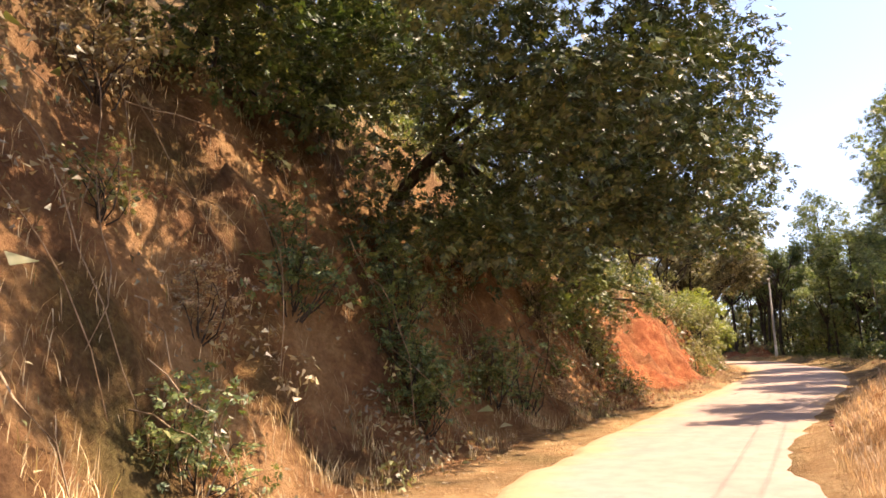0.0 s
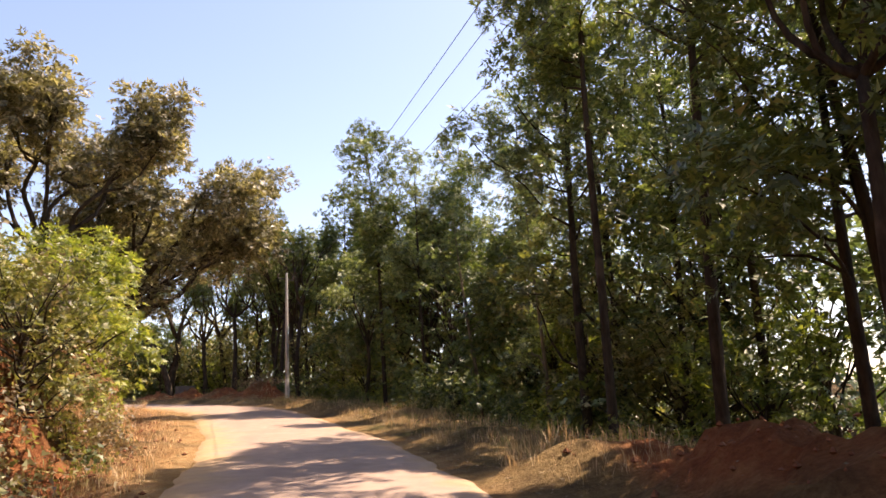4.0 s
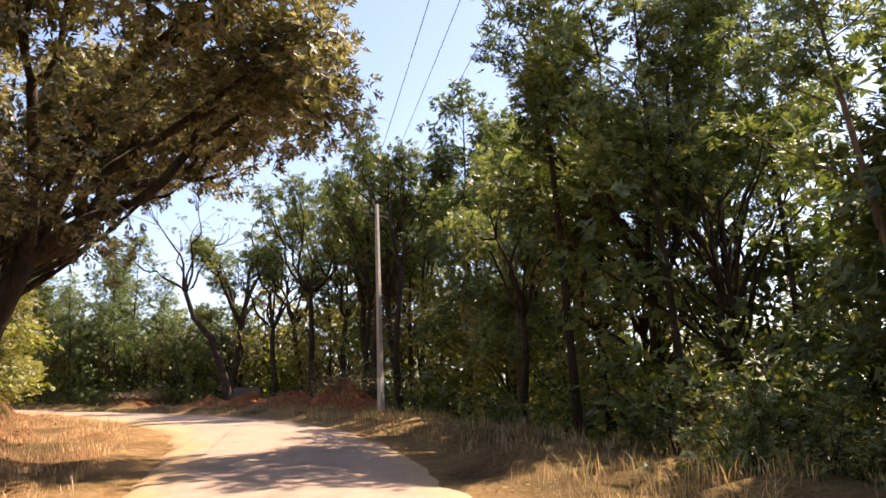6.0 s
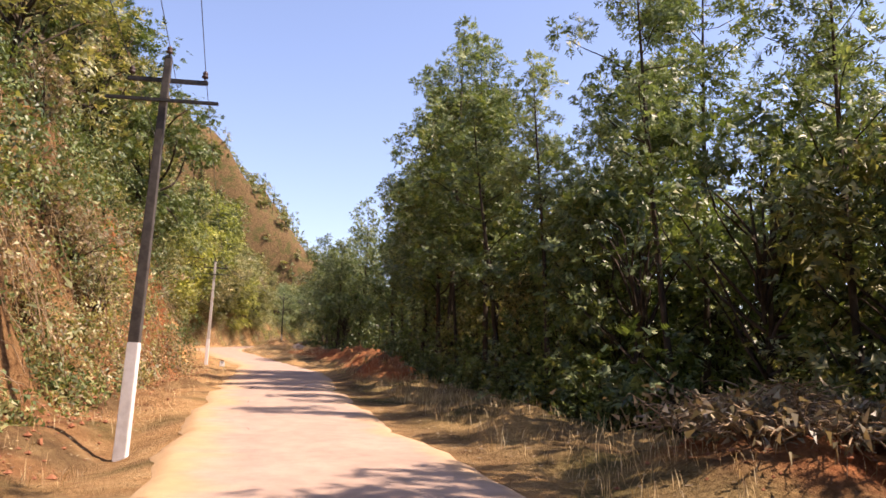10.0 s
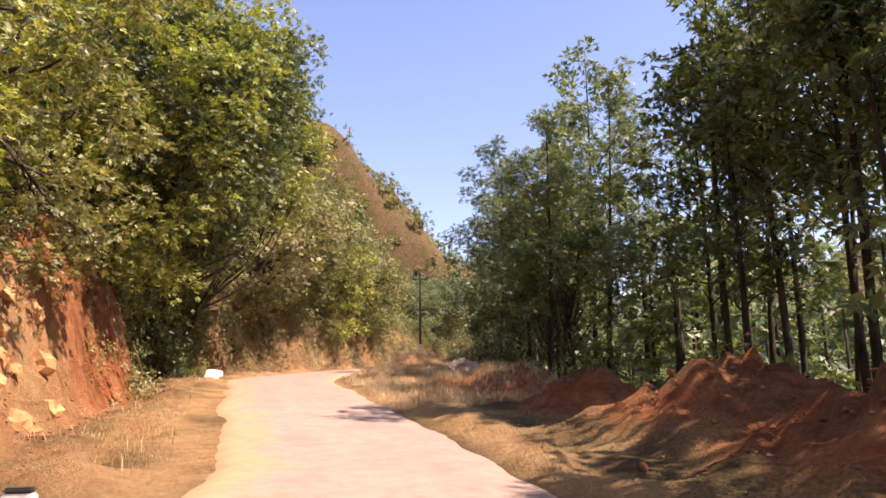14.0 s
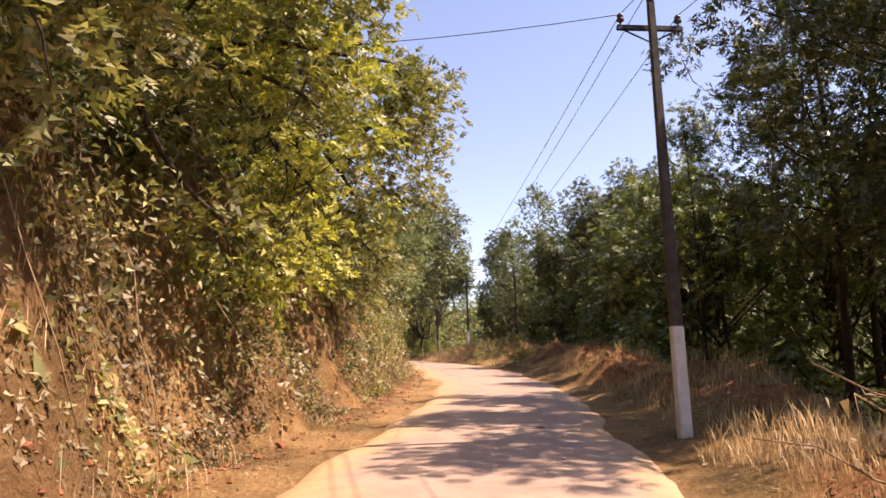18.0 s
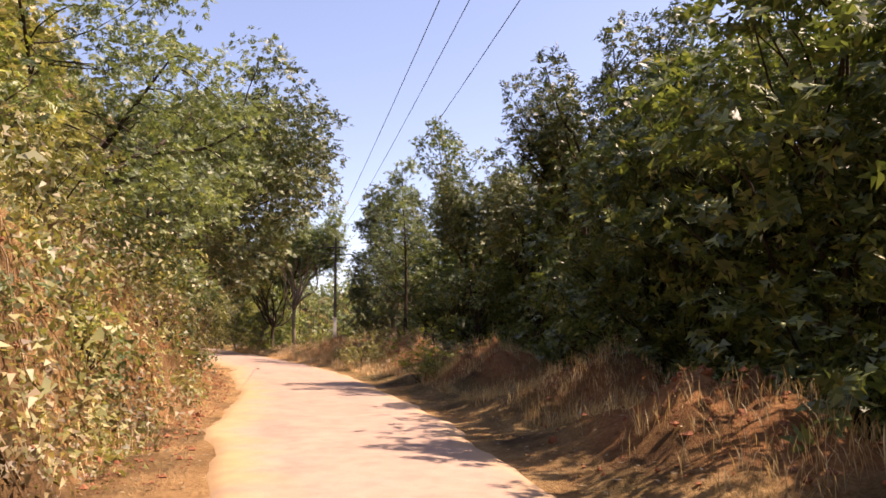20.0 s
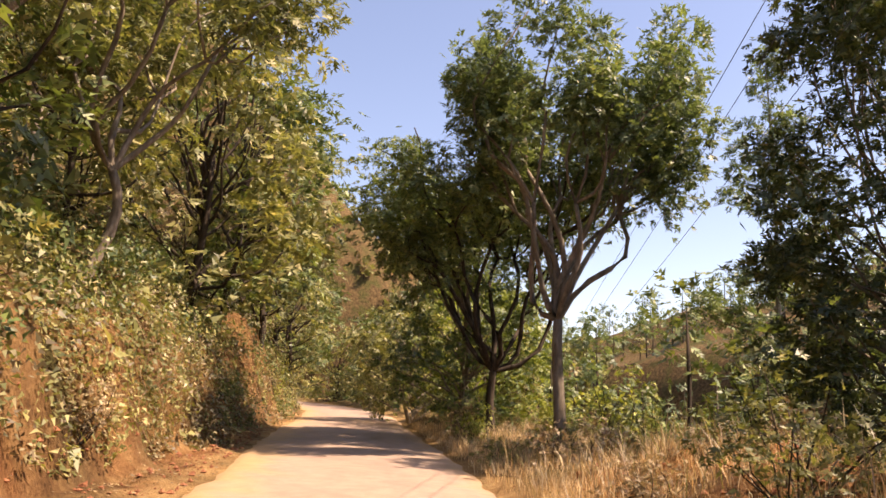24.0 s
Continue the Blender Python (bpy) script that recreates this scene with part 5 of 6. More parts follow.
for k, (s, u, i, z) in enumerate(((67, -5.2, 2, 0.75), (70.5, -5.6, 2, 0.7), (74.5, -5.9, 0, 0.6), (64.5, -5.0, 0, 0.6), (78.0, -6.3, 4, 0.55), (91, -7.6, 2, 0.7), (97, -7.2, 0, 0.75), (103, -6.6, 2, 0.7), (109, -6.6, 4, 0.8))):
    tree("round", i, s, u, z, k * 1.3, 0.9, "trees above the bank", sink=0.6)
# trees round the far end of the road
lone_tree(287.0, 5.2, grow_forked(67, 12.5, 3.9, 300, LEAF_FEATHER, BARK_PALE, 0.22, 0.15, 0.3, toward(287, 0.5), 1.0, 12), "tall grey-green tree with pale leaning stems at the bend")
lone_tree(291.0, 4.4, grow_forked(68, 10.5, 4.4, 300, LEAF_DEEP, BARK_DARK, 0.21, 0.14, 0.22, (0, 0), 1.0, 12), "dense green tree at the bend")
for k, (s, u, z) in enumerate(((258.5, 9.0, 1.0), (263.5, 9.6, 1.05), (268.0, 12.5, 1.0), (286.0, 14.5, 0.85), (263.0, 13.0, 1.1), (276.0, 13.5, 1.0), (249.0, 9.0, 0.9))):
    tree("round", 1, s, u, z * 0.75, k * 1.1, 1.05, "dark trees below the verge", sink=0.6)
for k, (s, u, h, sp) in enumerate(((262.0, -5.4, 9.5, 3.6), (268.0, -5.8, 10.5, 3.8), (275.5, -5.2, 9.0, 3.6), (282.0, -5.6, 9.5, 4.0), (255.5, -5.6, 8.5, 3.6))):
    lone_tree(s, u, grow_forked(70 + k, h, sp, 215, (LEAF_OLIVE, LEAF_FEATHER, LEAF_BRONZE)[k % 3], BARK_PALE, 0.22, 0.11, 0.34, toward(s, 1.6), 0.8, 7), "tall olive tree with pale crooked limbs leaning over the bank")
for k, (s, u, i, z) in enumerate(((291, -5.0, 4, 1.5), (297, -5.0, 1, 1.5), (303, -4.6, 4, 1.4), (309, -4.2, 0, 1.15), (316, -4.0, 1, 1.2), (323, -3.8, 4, 1.2), (331, -4.0, 0, 1.2), (300, 6.0, 0, 0.8), (306, 6.6, 2, 0.75), (313, 5.6, 0, 0.9), (321, 5.2, 4, 1.0), (329, 4.6, 1, 1.1), (338, 4.2, 0, 1.2), (346, 4.2, 1, 1.2), (336, 8.5, 4, 1.2))):
    tree("round", i, s, u, z, k * 1.7, 1.0, "trees at the far bend", sink=0.5)
for k, (s, u, z) in enumerate(((239.5, 8.0, 1.1), (242.5, 8.8, 1.2), (246.0, 8.6, 1.1), (264.5, 11.0, 1.15), (272.0, 14.0, 1.2))):
    tree("round", 1, s, u, z * 0.65, k * 0.9, 1.1, "dark trees below the verge", sink=0.6)
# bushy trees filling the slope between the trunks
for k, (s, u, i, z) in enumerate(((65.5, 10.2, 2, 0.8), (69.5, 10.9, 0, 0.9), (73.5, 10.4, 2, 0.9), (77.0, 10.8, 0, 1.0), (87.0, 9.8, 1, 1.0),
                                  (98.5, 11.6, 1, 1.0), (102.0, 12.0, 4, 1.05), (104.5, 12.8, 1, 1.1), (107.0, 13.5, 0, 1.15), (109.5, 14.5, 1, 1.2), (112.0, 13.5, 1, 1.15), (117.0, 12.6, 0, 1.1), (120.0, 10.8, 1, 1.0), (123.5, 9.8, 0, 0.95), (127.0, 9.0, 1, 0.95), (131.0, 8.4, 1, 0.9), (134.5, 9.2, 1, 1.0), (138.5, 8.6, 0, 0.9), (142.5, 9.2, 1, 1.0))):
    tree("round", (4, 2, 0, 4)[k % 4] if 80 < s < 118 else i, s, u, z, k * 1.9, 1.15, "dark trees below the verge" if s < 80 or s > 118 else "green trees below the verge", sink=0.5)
for k, (s, u) in enumerate(((47.0, 7.6), (52.5, 8.2), (56.0, 7.8), (59.5, 7.4))):
    tree("tall", (2, 0, 3, 2)[k], s, u, 0.86, k * 1.3, 1.0, "trees below the road")
# the slim green tree far out on the slope, seen against the sky
lone_tree(292, 14.6, grow_tall(17, 16.0, 2.0, 0.2, 520, LEAF_FEATHER, BARK_PALE, 0.24, 0.13), "slim grey-green tree standing alone against the sky", 0.4)
# the wall of overhanging trees at the inside of the long bend
overhang(91, 186.5, -8.6, (182, 191), (2.6, 14.0), (-4.6, -0.6), 4.5, LEAF_FRESH, "fresh green tree at the mouth of a shaded hollow", 110, 260, 0.2, 0.18, (0.6, 1.1))
overhang(92, 191.5, -8.4, (187, 196), (2.6, 15.0), (-3.4, 0.6), 5.0, LEAF_DEEP, "dark green tree overhanging a shaded hollow in the bank", 96, 300, 0.2, 0.2, (0.65, 1.2))
overhang(102, 193.0, -10.5, (184, 201), (5.6, 14.0), (-3.2, 0.0), 8.5, LEAF_DARK, "great dark tree roofing the shaded hollow", 240, 270, 0.22, 0.26, (0.8, 1.4))
overhang(106, 199.5, -9.0, (196.0, 202.2), (0.5, 8.6), (-5.7, -4.4), 3.0, LEAF_DARK, "dark leafy tree filling the back of the hollow", 105, 380, 0.15, 0.14, (0.6, 1.1))
overhang(107, 198.5, -7.0, (195.5, 201.5), (7.5, 12.5), (-1.6, 1.0), 1.6, LEAF_FRESH, "fresh green tree at the outer edge of the great crown", 40, 280, 0.2, 0.12, (0.5, 0.9))
overhang(93, 198.0, -8.0, (194, 201.6), (6.4, 14.0), (-4.0, 0.3), 5.0, LEAF_DEEP, "dark green tree leaning over the road edge", 115, 300, 0.2, 0.2, (0.65, 1.2))
overhang(94, 206.0, -7.0, (203, 210), (3.4, 11.0), (-4.2, 0.2), 3.2, LEAF_PALE, "half-dry tree with pale leaves overhanging the bend", 66, 280, 0.19, 0.16, (0.55, 1.0))
overhang(95, 206.5, -6.6, (203, 210.5), (2.4, 12.0), (-3.6, 0.4), 3.5, LEAF_OLIVE, "dense olive tree overhanging the bend", 60, 260, 0.18, 0.14, (0.5, 0.95))
overhang(96, 212.0, -6.0, (208, 216), (2.4, 10.5), (-3.4, -0.8), 3.5, LEAF_OLIVE, "olive tree leaning out from the steep bank", 64, 280, 0.18, 0.14, (0.5, 0.95))
overhang(98, 216.5, -5.8, (213, 221), (2.0, 8.6), (-3.0, -1.0), 3.0, LEAF_FRESH, "yellow-green tree bulging over the bank", 56, 280, 0.18, 0.13, (0.5, 0.9))
overhang(99, 222.5, -5.6, (218, 227), (2.2, 7.6), (-2.8, -0.4), 3.4, LEAF_OLIVE, "olive tree leaning over the bank's end", 60, 280, 0.18, 0.13, (0.5, 0.95))
overhang(97, 149.5, -7.6, (145, 154), (6.0, 12.5), (-5.5, -4.0), 3.5, LEAF_DEEP, "dark green tree at the top of the steep bank", 50, 280, 0.2, 0.13, (0.6, 1.1))
overhang(90, 170.0, -9.2, (166, 175), (4.2, 9.5), (-5.6, -4.2), 3.5, LEAF_FRESH, "fresh yellow-green tree above the orange cut", 50, 260, 0.19, 0.13, (0.55, 1.0))
overhang(89, 178.5, -9.0, (174, 184), (3.2, 12.5), (-5.4, -3.2), 4.0, LEAF_OLIVE, "olive tree above the end of the orange cut", 56, 260, 0.19, 0.13, (0.55, 1.0))
overhang(87, 163.0, -9.6, (158, 168), (4.4, 11.0), (-6.0, -5.0), 4.0, LEAF_DEEP, "dark green tree above the orange cut", 50, 260, 0.19, 0.13, (0.55, 1.0))
for k, (s, d, z, i) in enumerate(((184, 2.6, 1.0, 2), (188, 3.2, 1.2, 1), (192, 2.8, 1.1, 1), (196.5, 3.4, 1.2, 2), (201, 3.0, 1.1, 0), (205.5, 3.2, 1.2, 3), (210, 2.8, 1.1, 4), (214, 3.2, 1.15, 0), (218.5, 3.0, 1.1, 4), (223, 3.2, 1.0, 0), (180, 3.4, 0.9, 2), (176, 3.6, 0.9, 4), (170, 3.4, 0.9, 0), (164, 3.6, 1.0, 2), (158, 3.0, 0.9, 4), (151, 3.6, 1.0, 0), (145, 3.6, 1.0, 1))):
    tree("round", i, s, float(np.interp(s, *BANK_FOOT)) - d, z, k * 2.1, 1.05, "trees above the bank", sink=0.6)


# leafy trees that crowd the bank at the last stretch, and the thick wood at the far bend
overhang(100, 251.0, -7.2, (246, 258), (3.0, 10.0), (-2.2, 0.9), 5.5, LEAF_DARK, "big dark green tree leaning over the road from the bank", 150, 280, 0.19, 0.16, (0.6, 1.1))
overhang(101, 242.5, -6.8, (236, 248), (2.4, 8.6), (-3.6, -1.8), 4.0, LEAF_FEATHER, "feathery grey-green tree bulging over the bank", 84, 400, 0.145, 0.14, (0.55, 1.0))
for k, (s, u, h, sp, leaf) in enumerate(((277.5, 15.0, 14.5, 4.0, LEAF_DARK), (271.0, 15.2, 14.5, 4.2, LEAF_DARK), (281.8, 12.2, 14.5, 3.2, LEAF_DARK), (293.5, 3.8, 9.5, 2.6, LEAF_DEEP), (299.0, 5.2, 6.5, 2.8, LEAF_FRESH), (304.0, 2.8, 6.0, 2.8, LEAF_OLIVE))):
    lone_tree(s, u, grow_round(110 + k, h, sp, leaf, BARK_PALE, 0.18, 190 if k == 2 else 84, 380 if k == 2 else 230), "dense dark tree standing over the dry verge" if k < 3 else "dense leafy tree crowding the far bend", k * 1.2, 1.0, 0.6)
for k, (s, u, h, sp) in enumerate(((262.5, 10.8, 12.5, 2.9), (257.0, 11.6, 12.5, 3.3), (251.5, 12.4, 12.5, 3.6), (246.5, 9.4, 12.5, 3.5), (242.0, 10.2, 11.5, 3.2))):
    lone_tree(s, u, grow_forked(140 + k, h, sp, 290, LEAF_DARK, BARK_DARK, 0.2, 0.16, 0.28, (0, 0), 1.0, 11), "tall dark tree with a heavy crown beside the earth heaps", k * 1.4)
for k, (s, u, h, w) in enumerate(((267.2, 8.2, 11.8, 2.1), (216.0, 10.6, 13.0, 2.8), (205.0, 10.0, 14.0, 2.5), (220.0, 10.4, 12.5, 2.8), (224.0, 10.4, 12.5, 2.8), (228.0, 10.0, 12.0, 2.6), (218.5, 12.2, 13.5, 2.8), (213.6, 8.8, 13.5, 2.8), (217.2, 8.2, 13.0, 2.6), (221.8, 8.6, 12.5, 2.6), (190.0, 10.8, 12.5, 2.4), (193.5, 12.6, 13.0, 2.4), (187.5, 12.4, 14.0, 2.6), (196.5, 11.6, 12.0, 2.4))):
    lone_tree(s, u, grow_tall(150 + k, h, w, 0.3, 330, LEAF_DARK if 213 < s < 230 else (LEAF_FEATHER, LEAF_FEATHER, LEAF_DEEP)[k % 3], BARK_DARK, 0.22, 0.11), "slender dark green tree with layered foliage" if 213 < s < 230 else "slender grey-green tree with layered feathery foliage", k * 1.7)
for k, (s, u, z) in enumerate(((189.0, 11.3, 0.95), (192.0, 11.4, 0.8))):
    tree("round", 1, s, u, z, k * 1.1, 1.15, "dark trees below the verge", sink=0.5)
for k in range(26):
    s, u = (240.5 + k * 2.2, 11.8 + 2.4 * ((k * 7) % 5) / 5) if k < 16 else (124 + (k - 16) * 1.7, 11.8 + 3.0 * ((k * 3) % 5) / 5)
    tree("round", 1, s, u, 1.0 + 0.25 * ((k * 3) % 4) / 4, k * 1.3, 1.1, "dark trees below the verge", sink=0.6)
for k, (s, u, z) in enumerate(((228.0, 7.6, 0.95), (231.5, 7.8, 1.0), (235.0, 8.2, 1.15), (238.5, 8.8, 1.15))):
    tree("round", 1, s, u, z, k * 2.3, 1.05, "dark trees below the verge", sink=0.5)
for k, (s, u) in enumerate(((164, 10.2), (167.5, 9.6), (171, 10.6), (174.5, 9.8), (178, 10.6), (181.5, 11.2), (169, 11.3), (176, 11.4))):
    tree("tall", (3, 2, 0, 3, 1)[k % 5], s, u + 2.9, 1.04, k * 1.1, 1.05, "trees below the road")


for k, (s, u, z) in enumerate(((189.5, -8.4, 0.75), (191.5, -9.6, 0.9), (193.0, -7.8, 0.55), (194.5, -9.2, 0.85), (196.5, -8.0, 0.6), (198.5, -9.0, 0.8), (200.3, -7.4, 0.5), (190.5, -6.8, 0.45))):
    tree("round", 1, s, u, z, k * 1.9, 0.9, "dark undergrowth in the hollow", sink=0.4)


def vines():
    """Dry stems and hanging vines tangled over the steep bank."""
    rng = np.random.RandomState(55)
    lines = []
    for s0, s1, n in ((18, 44, 60), (114, 156, 240), (184, 232, 190), (236, 285, 60)):
        for _ in range(n):
            s = rng.uniform(s0, s1)
            foot = float(np.interp(s, *BANK_FOOT))
            d0 = rng.uniform(1.2, 4.0)
            d1 = d0 - rng.uniform(0.6, 2.2)
            x, y, z = ground_at([s, s + rng.normal() * 0.8], [foot - d0, foot - d1])
            a, b = np.array([x[0], y[0], z[0] + 0.3]), np.array([x[1], y[1], z[1] + rng.uniform(0.25, 0.8)])
            mid = (a + b) / 2 + np.array([*toward(s, rng.uniform(0.1, 0.7)), rng.uniform(0.0, 0.5)])
            lines.append([(tuple((1 - t) ** 2 * a + 2 * t * (1 - t) * mid + t * t * b + rng.normal(size=3) * 0.04), 0.013 - 0.007 * t) for t in np.linspace(0, 1, 7)])
    tagged(new("vines", tubes("vines", lines, TWIG, 3)), "dry vines and stems hanging over the bank", "vines", kind="stuff")


vines()


def leaning_tree():
    """The bare leaning tree with a bend in its trunk and thin tufts on its high branches."""
    rng = np.random.RandomState(88)
    x, y, z = (v[0] for v in ground_at(115.9, 8.6))
    base = np.array([x, y, z])
    knee, fork = np.array([-24.1, 61.15, 7.95]) - base, np.array([-25.5, 60.25, 10.9]) - base
    right = np.array([0.84, 0.54, 0.0])
    limbs = [[((0, 0, -0.5), 0.34), (tuple(knee * 0.4 + right * 0.12), 0.27), (tuple(knee), 0.23), (tuple(knee * 0.55 + fork * 0.45 - right * 0.35), 0.18), (tuple(fork), 0.15)]]
    tufts = []
    for side, up, out in ((-1, 3.2, 0.7), (-1, 2.6, 4.0), (1, 4.6, 1.0), (1, 6.4, 0.6), (-1, 5.6, 1.6), (1, 3.4, 2.2)):
        mid = fork + right * side * out * 0.45 + np.array([0, 0, up * 0.5])
        tip = fork + right * side * out + np.array([0, 0, up]) + rng.normal(size=3) * 0.3
        limbs.append(wander(rng, fork, mid, 0.09, 0.06, 4, 0.05))
        limbs.append(wander(rng, mid, tip, 0.06, 0.02, 5, 0.08))
        for k in range(4):
            q = tip + np.array([rng.normal() * 0.9, rng.normal() * 0.9, rng.uniform(-0.3, 0.9)])
            limbs.append(wander(rng, tip * 0.6 + mid * 0.4, q, 0.025, 0.008, 4, 0.06))
            tufts.append((*q, rng.uniform(0.32, 0.62)))
    for q in (knee, knee * 0.7, knee * 0.5 + fork * 0.5):
        tufts.append((*(q + np.array([0.1, 0.1, 0.2])), 0.45))
    planted("tree", ("trunk", "crown"), (tubes("trunk", limbs, BARK_DARK, 8), shapes_mesh("crown", sprays(rng, tufts, 420, 0.14, 0.6, 0.4), LEAF_FEATHER)), x, y, z, 1, 0,
            "bare leaning tree with a bent dark trunk and thin tufts", "tree")


leaning_tree()
for k, (s, u, h) in enumerate(((114.6, 10.6, 11.0), (113.9, 11.6, 12.5), (106.5, 10.8, 14.0), (103.6, 10.2, 13.0), (110.0, 12.2, 13.5))):
    lone_tree(s, u, grow_forked(82 + k, h, 2.8, 150, (LEAF_DEEP, LEAF_FEATHER)[k % 2], BARK_DARK, 0.2, 0.17, 0.5, (0, 0), 0.9, 6), "tall crooked tree with a bare dark trunk beside the heaps", k * 1.3)
lone_tree(117.9, 10.7, grow_forked(81, 13.5, 3.8, 175, LEAF_DEEP, BARK_DARK, 0.26, 0.3, 0.45), "thick dark-trunked tree beside the faded sign")


# ---- things by the roadside ----
def at_road(name, s, u, turn=0.0, lift=0.0):
    x, y, z = (v[0] for v in ground_at(s, u))
    root = new(name)
    root.location, root.rotation_euler = (x, y, z + lift), (0, 0, heading(s) + turn)
    return root


def sign():
    root = at_road("sign_board", 113.9, 8.25, radians(-115), -0.45)
    tagged(root, "faded dark sign board on two posts under the trees", "sign")
    part("board", boxes("board", BOARD, [(-0.75, 0.75, -0.02, 0.02, 0.95, 1.72)], 0.006), root)
    for z in (0.93, 1.69):
        part("rail", boxes("rail", STEEL, [(-0.78, 0.78, 0.022, 0.05, z, z + 0.05)], 0.004), root)
    for x in (-0.62, 0.62):
        part("post", boxes("post", STEEL, [(x - 0.035, x + 0.035, 0.052, 0.12, -0.5, 1.7)], 0.006), root)


def parapet():
    root = at_road("parapet", 198.2, -3.95, radians(6))
    tagged(root, "low whitewashed parapet block at the road edge", "parapet")
    bm = bmesh.new()
    pts = [(-1.35, -0.25), (1.35, -0.25), (1.35, 0.36), (1.2, 0.46), (-0.75, 0.46), (-1.35, 0.12)]
    a = [bm.verts.new((x, -0.2, z)) for x, z in pts]
    b = [bm.verts.new((x, 0.2, z)) for x, z in pts]
    bm.faces.new(a)
    bm.faces.new(b[::-1])
    for i in range(6):
        bm.faces.new((a[i], b[i], b[(i + 1) % 6], a[(i + 1) % 6]))
    bmesh.ops.recalc_face_normals(bm, faces=bm.faces)
    part("block", made(bm, "block", WHITEWASH, 0.025), root)


def milestone():
    root = at_road("milestone", 168.0, -3.15, radians(0))
    tagged(root, "small whitewashed milestone with a black rounded top", "milestone")
    for name, mat, z0, z1, dx in (("stone", WHITEWASH, -0.2, 0.3, 0.0), ("cap", BLACK_PAINT, 0.304, 0.36, 0.0)):
        part(name, boxes(name, mat, [(-0.07, 0.07, -0.16 if name == "stone" else -0.14, 0.16 if name == "stone" else 0.14, z0, z1)], 0.02), root)
    for k, (w, z) in enumerate(((0.16, 0.23), (0.12, 0.16), (0.05, 0.08))):
        part("mark", boxes("mark", BLACK_PAINT, [(-0.075, -0.071, -w / 2, w / 2, z, z + 0.03)]), root, "unreadable dark lettering")


def lump(name, seed, size, material, rough=0.25):
    """A broken stone or clod: a ball knocked out of shape."""
    rng = random.Random(seed)
    bm = bmesh.new()
    bmesh.ops.create_icosphere(bm, subdivisions=3 if size > 0.5 else 2 if size > 0.4 else 1, radius=1)
    off = Vector((rng.uniform(0, 99), rng.uniform(0, 99), 0))
    for v in bm.verts:
        v.co *= size * (1 + rough * noise.noise(v.co * 1.4 + off) * 2 + 0.35 * rough * noise.noise(v.co * 4 + off))
        v.co.z *= 0.75
    me = made(bm, name, material)
    return me


def stones():
    x, y, z = (v[0] for v in ground_at(186.8, 6.3))
    b = new("boulder", lump("boulder", 3, 0.55, ROCK, 0.3))
    b.location = (x, y, z + 0.2)
    tagged(b, "pale grey boulder among dry grass", "boulder")
    shapes = [lump("clod", 10 + k, 0.1, CLOD, 0.3) for k in range(5)]
    rng = random.Random(33)
    for k in range(150):
        if k < 110:
            hs, hu, ls, lu, hh = rng.choice([h for h in HEAPS if 95 < h[0] < 190 or h[0] > 225 or 48 < h[0] < 60])
            s, u = hs + rng.gauss(0, ls * 0.6), hu - abs(rng.gauss(0, lu * 0.7))
            u = max(u, float(np.interp(s, *EDGE_R)) + 0.5)
        else:
            s = rng.uniform(40, 290)
            u = float(np.interp(s, *BANK_FOOT)) + rng.uniform(-0.3, 0.9)
        x, y, z = (v[0] for v in ground_at(s, u))
        c = new("clod", shapes[k % 5])
        q = rng.uniform(0.3, 0.95)
        c.location, c.rotation_euler, c.scale = (x, y, z + 0.03 * q), (rng.uniform(0, 6), rng.uniform(0, 6), 0), (q, q, q)
        tagged(c, "clod of dry red earth on the ground", "clod", "clods of red earth")


def brush_pile(s, u, wide, tall, n, label, seed, lean=0.0, long=(0.5, 1.5)):
    rng = np.random.RandomState(seed)
    x, y, z = (v[0] for v in ground_at(s, u))
    root = new("brush_pile")
    root.location = (x, y, z)
    tagged(root, label, "brush pile", kind="stuff")
    twigs = []
    for k in range(n):
        a, r = rng.uniform(0, 6.28), wide * rng.uniform(0, 1) ** 0.6
        p = np.array([math.cos(a) * r, math.sin(a) * r, tall * (1 - (r / wide) ** 2) * rng.uniform(0.1, 0.9)])
        b = rng.uniform(0, 6.28)
        q = p + np.array([math.cos(b), math.sin(b), rng.uniform(-0.25, 0.6) + lean]) * rng.uniform(*long)
        q[2] = max(q[2], 0.02)
        twigs.append(wander(rng, p, q, 0.014, 0.005, 5, 0.09))
    tagged(part("twigs", tubes("twigs", twigs, TWIG, 3), root), kind="stuff")
    c = rng.normal(size=(int(n * 4), 3)) * np.array([wide * 0.5, wide * 0.5, tall * 0.3]) + np.array([0, 0, tall * 0.25])
    part("dead_leaves", leaf_mesh("dead_leaves", c, 0.13, LEAF_DRY, rng, 0.1, 0.45), root)


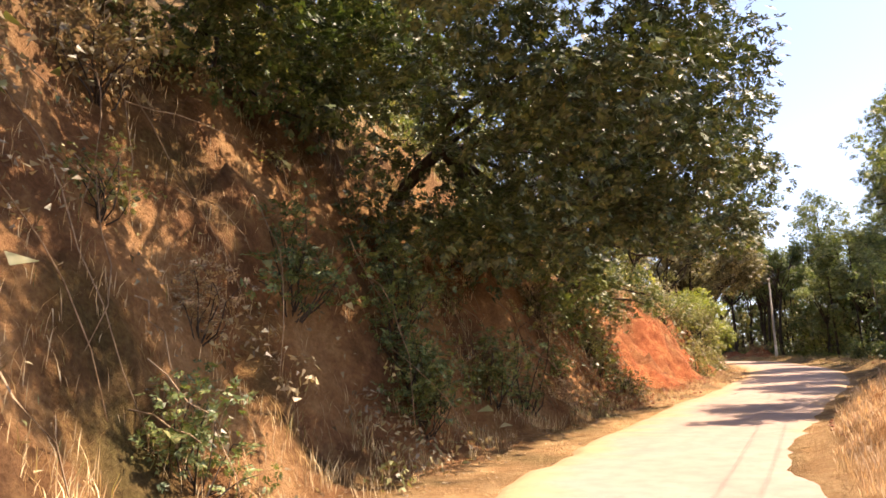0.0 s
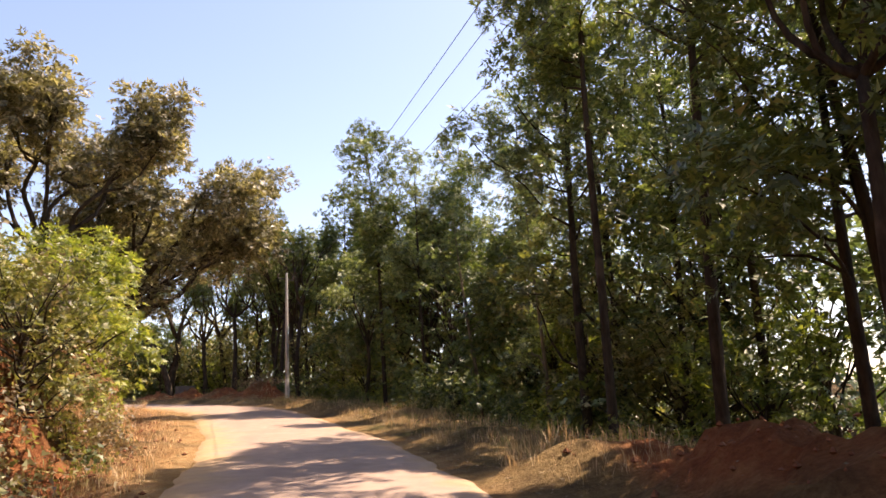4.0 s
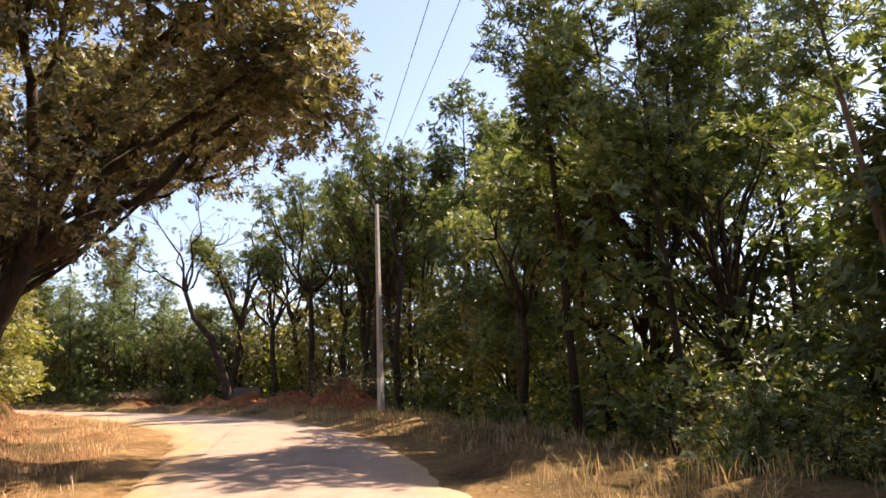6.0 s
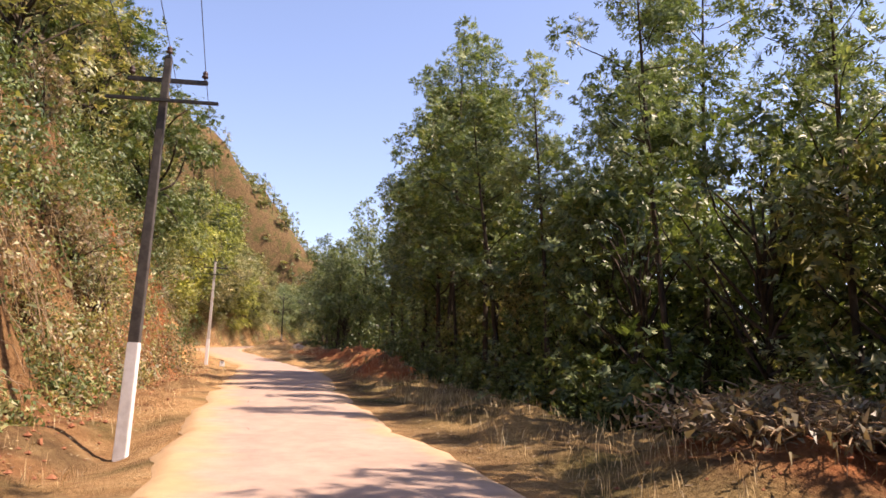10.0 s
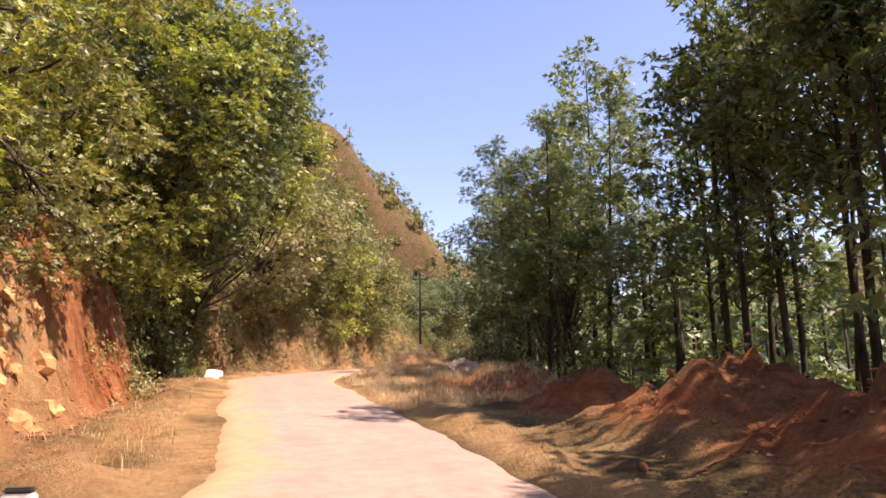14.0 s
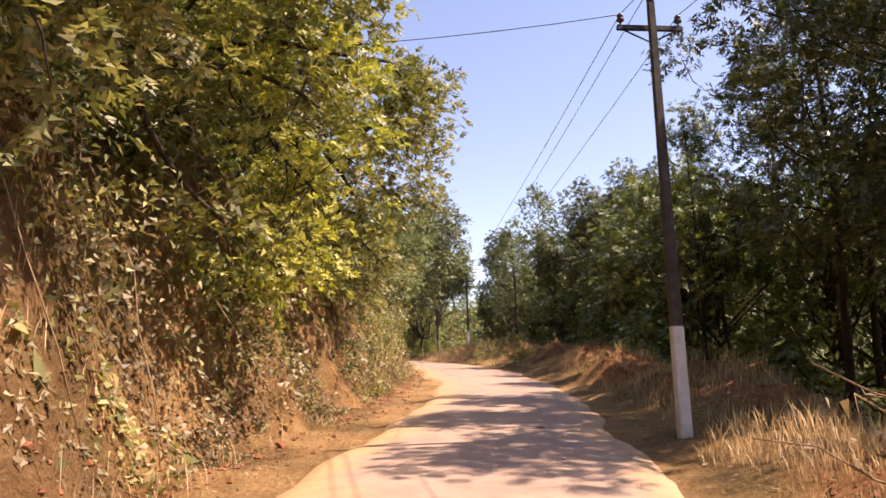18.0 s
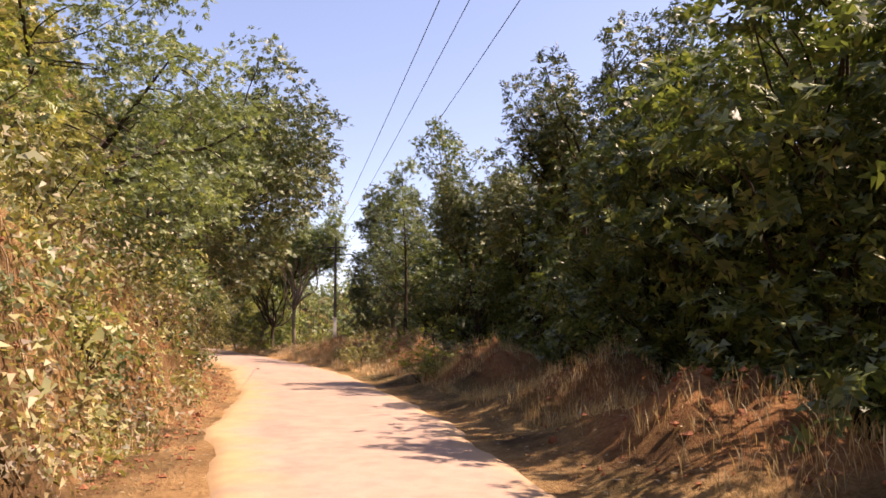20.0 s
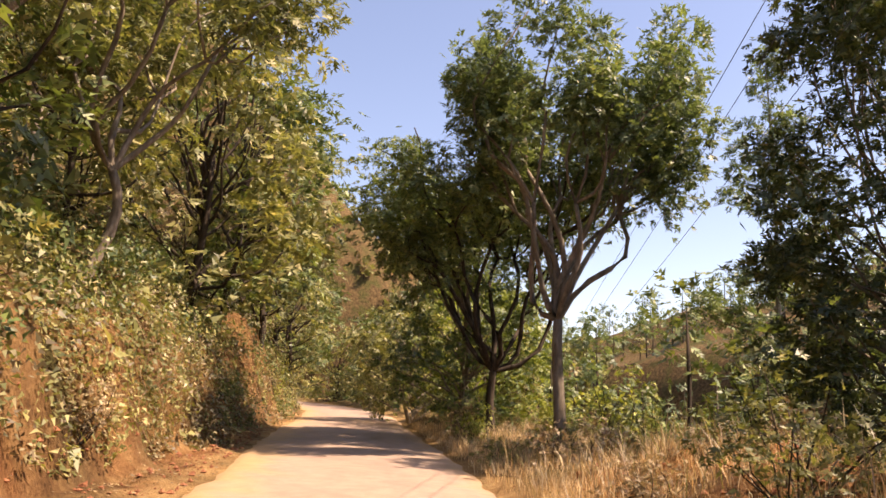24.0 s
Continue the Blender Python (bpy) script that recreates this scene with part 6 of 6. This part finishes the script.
def rubble():
    """Crumbled earth along the foot of the bank and round the heaps, and fallen leaves on the shoulder."""
    rng = np.random.RandomState(123)
    n = 14000
    s = rng.uniform(38, 292, n)
    u = np.interp(s, *BANK_FOOT) + rng.normal(0.1, 0.5, n)
    k = rng.randint(0, len(HEAPS), n)
    hp = np.array(HEAPS)[k]
    right = rng.uniform(0, 1, n) < 0.55
    s = np.where(right, hp[:, 0] + rng.normal(size=n) * hp[:, 2] * 0.55, s)
    u = np.where(right, np.maximum(hp[:, 1] + rng.normal(size=n) * hp[:, 3] * 0.65, np.interp(s, *EDGE_R) + 0.4), np.minimum(u, np.interp(s, *EDGE_L) - 0.4))
    x, y, z = ground_at(s, u)
    r = 0.02 + 0.05 * rng.uniform(0, 1, n) ** 3
    ball = np.array([(1, 0, 0), (0, 1, 0), (-1, 0, 0), (0, -1, 0), (0, 0, 0.8), (0, 0, -0.6)], float)
    v = ball[None] * r[:, None, None] * rng.uniform(0.6, 1.4, (n, 6, 1)) + np.stack([x, y, z + r * 0.25], 1)[:, None]
    f = np.array([(0, 1, 4), (1, 2, 4), (2, 3, 4), (3, 0, 4), (1, 0, 5), (2, 1, 5), (3, 2, 5), (0, 3, 5)])
    me = bpy.data.meshes.new("rubble")
    me.from_pydata(v.reshape(-1, 3).tolist(), [], (f[None] + 6 * np.arange(n)[:, None, None]).reshape(-1, 3).tolist())
    me.materials.append(CLOD)
    tagged(new("rubble", me), "crumbs of red earth along the bank and heaps", "rubble", kind="stuff")
    n = 16000
    s = rng.uniform(14, 295, n)
    u = np.where(rng.uniform(0, 1, n) < 0.65, np.interp(s, *BANK_FOOT) + 0.3 + rng.normal(0, 0.55, n), np.interp(s, *EDGE_R) + 0.5 + np.abs(rng.normal(0, 0.9, n)))
    x, y, z = ground_at(s, u)
    flat = leaf_shapes(np.stack([x, y, z + 0.025], 1), 0.085, rng, 0.0, 0.5, None, 4)
    mid = flat.mean(1, keepdims=True)
    flat = mid + (flat - mid) * np.array([1, 1, 0.25])
    tagged(new("fallen_leaves", shapes_mesh("fallen_leaves", flat, LEAF_DRY)), "dry fallen leaves along the road edge", "fallen leaves", kind="stuff")


def cut_rocks():
    """Blocks of harder ground that stand out of the orange cut."""
    rng = random.Random(71)
    shapes = [lump("rock", 40 + k, 0.45, CUT_ROCK, 0.45) for k in range(4)]
    for k in range(70):
        s, d = rng.uniform(159, 180), rng.uniform(0.05, 1.5)
        x, y, z = (v[0] for v in ground_at(s, float(np.interp(s, *BANK_FOOT)) - d))
        r = new("rock", shapes[k % 4])
        q = rng.uniform(0.35, 0.8)
        r.location, r.rotation_euler = (x, y, z - 0.24 * q), (rng.uniform(0, 6), rng.uniform(0, 6), rng.uniform(0, 6))
        r.scale = (q * rng.uniform(0.7, 1.3), q * rng.uniform(0.7, 1.3), q * rng.uniform(0.7, 1.4))
        tagged(r, "block of yellow-orange rock set in the cut bank", "rock", "rocks in the cut bank")


rubble()
cut_rocks()
sign()
parapet()
milestone()
for k, (s, u, i, z) in enumerate(((199.6, -5.2, 2, 0.42), (198.4, -5.6, 3, 0.5), (200.8, -5.9, 4, 0.6))):
    tree("bush", i, s, u, z, k * 2.0, 1.0, "shrubs behind the parapet")
stones()
brush_pile(121.6, 5.6, 1.4, 0.5, 560, "heap of cut dry branches and vines on red earth", 5, -0.15, (0.3, 0.8))
brush_pile(101.0, 6.2, 1.5, 0.7, 90, "dry twigs scattered over a heap of red earth", 6)
brush_pile(263.0, 5.8, 1.7, 1.5, 170, "bare broken branches lying in the dry weeds", 7, 0.3)
brush_pile(241.0, 6.8, 2.0, 0.9, 140, "dead branches and rubble at the edge of the wood", 8)
brush_pile(208.5, 4.2, 1.3, 0.5, 90, "dry cut grass and twigs on the verge", 9)


def fallen_log():
    root = at_road("fallen_log", 241.5, 8.2, 0.6, 0.1)
    tagged(root, "broken pale tree stump and log at the wood's edge", "log")
    part("log", tubes("log", [[((-1.4, 0, 0.15), 0.16), ((-0.4, 0.1, 0.3), 0.15), ((0.7, 0, 0.55), 0.12), ((1.7, -0.2, 1.1), 0.08)]], BARK_PALE, 8), root)
    part("branch", tubes("branch", [[((0.7, 0, 0.55), 0.06), ((0.9, 0.3, 1.2), 0.05), ((0.6, 0.5, 2.0), 0.03)]], BARK_PALE, 6), root)


fallen_log()
# the wire that leaves the pole at the bend for the hillside
_p = POLES[5][0]
cable(_p, _p + Vector((-10.5, -9.0, 0.7)), 0.5)
fuse = new("line_fuse", tubes("line_fuse", [[((-0.16, 0, 0), 0.012), ((-0.1, 0, 0), 0.045), ((0.1, 0, 0), 0.045), ((0.16, 0, 0), 0.012)]], PORCELAIN, 8))
fuse.location, fuse.rotation_euler = _p + Vector((-10.5, -9.0, 0.7)) * 0.3 - Vector((0, 0, 0.42)), (0, 0, math.atan2(-9.0, -10.5))
tagged(fuse, "small dark fuse hanging in the service wire", "fuse")
back_rows()
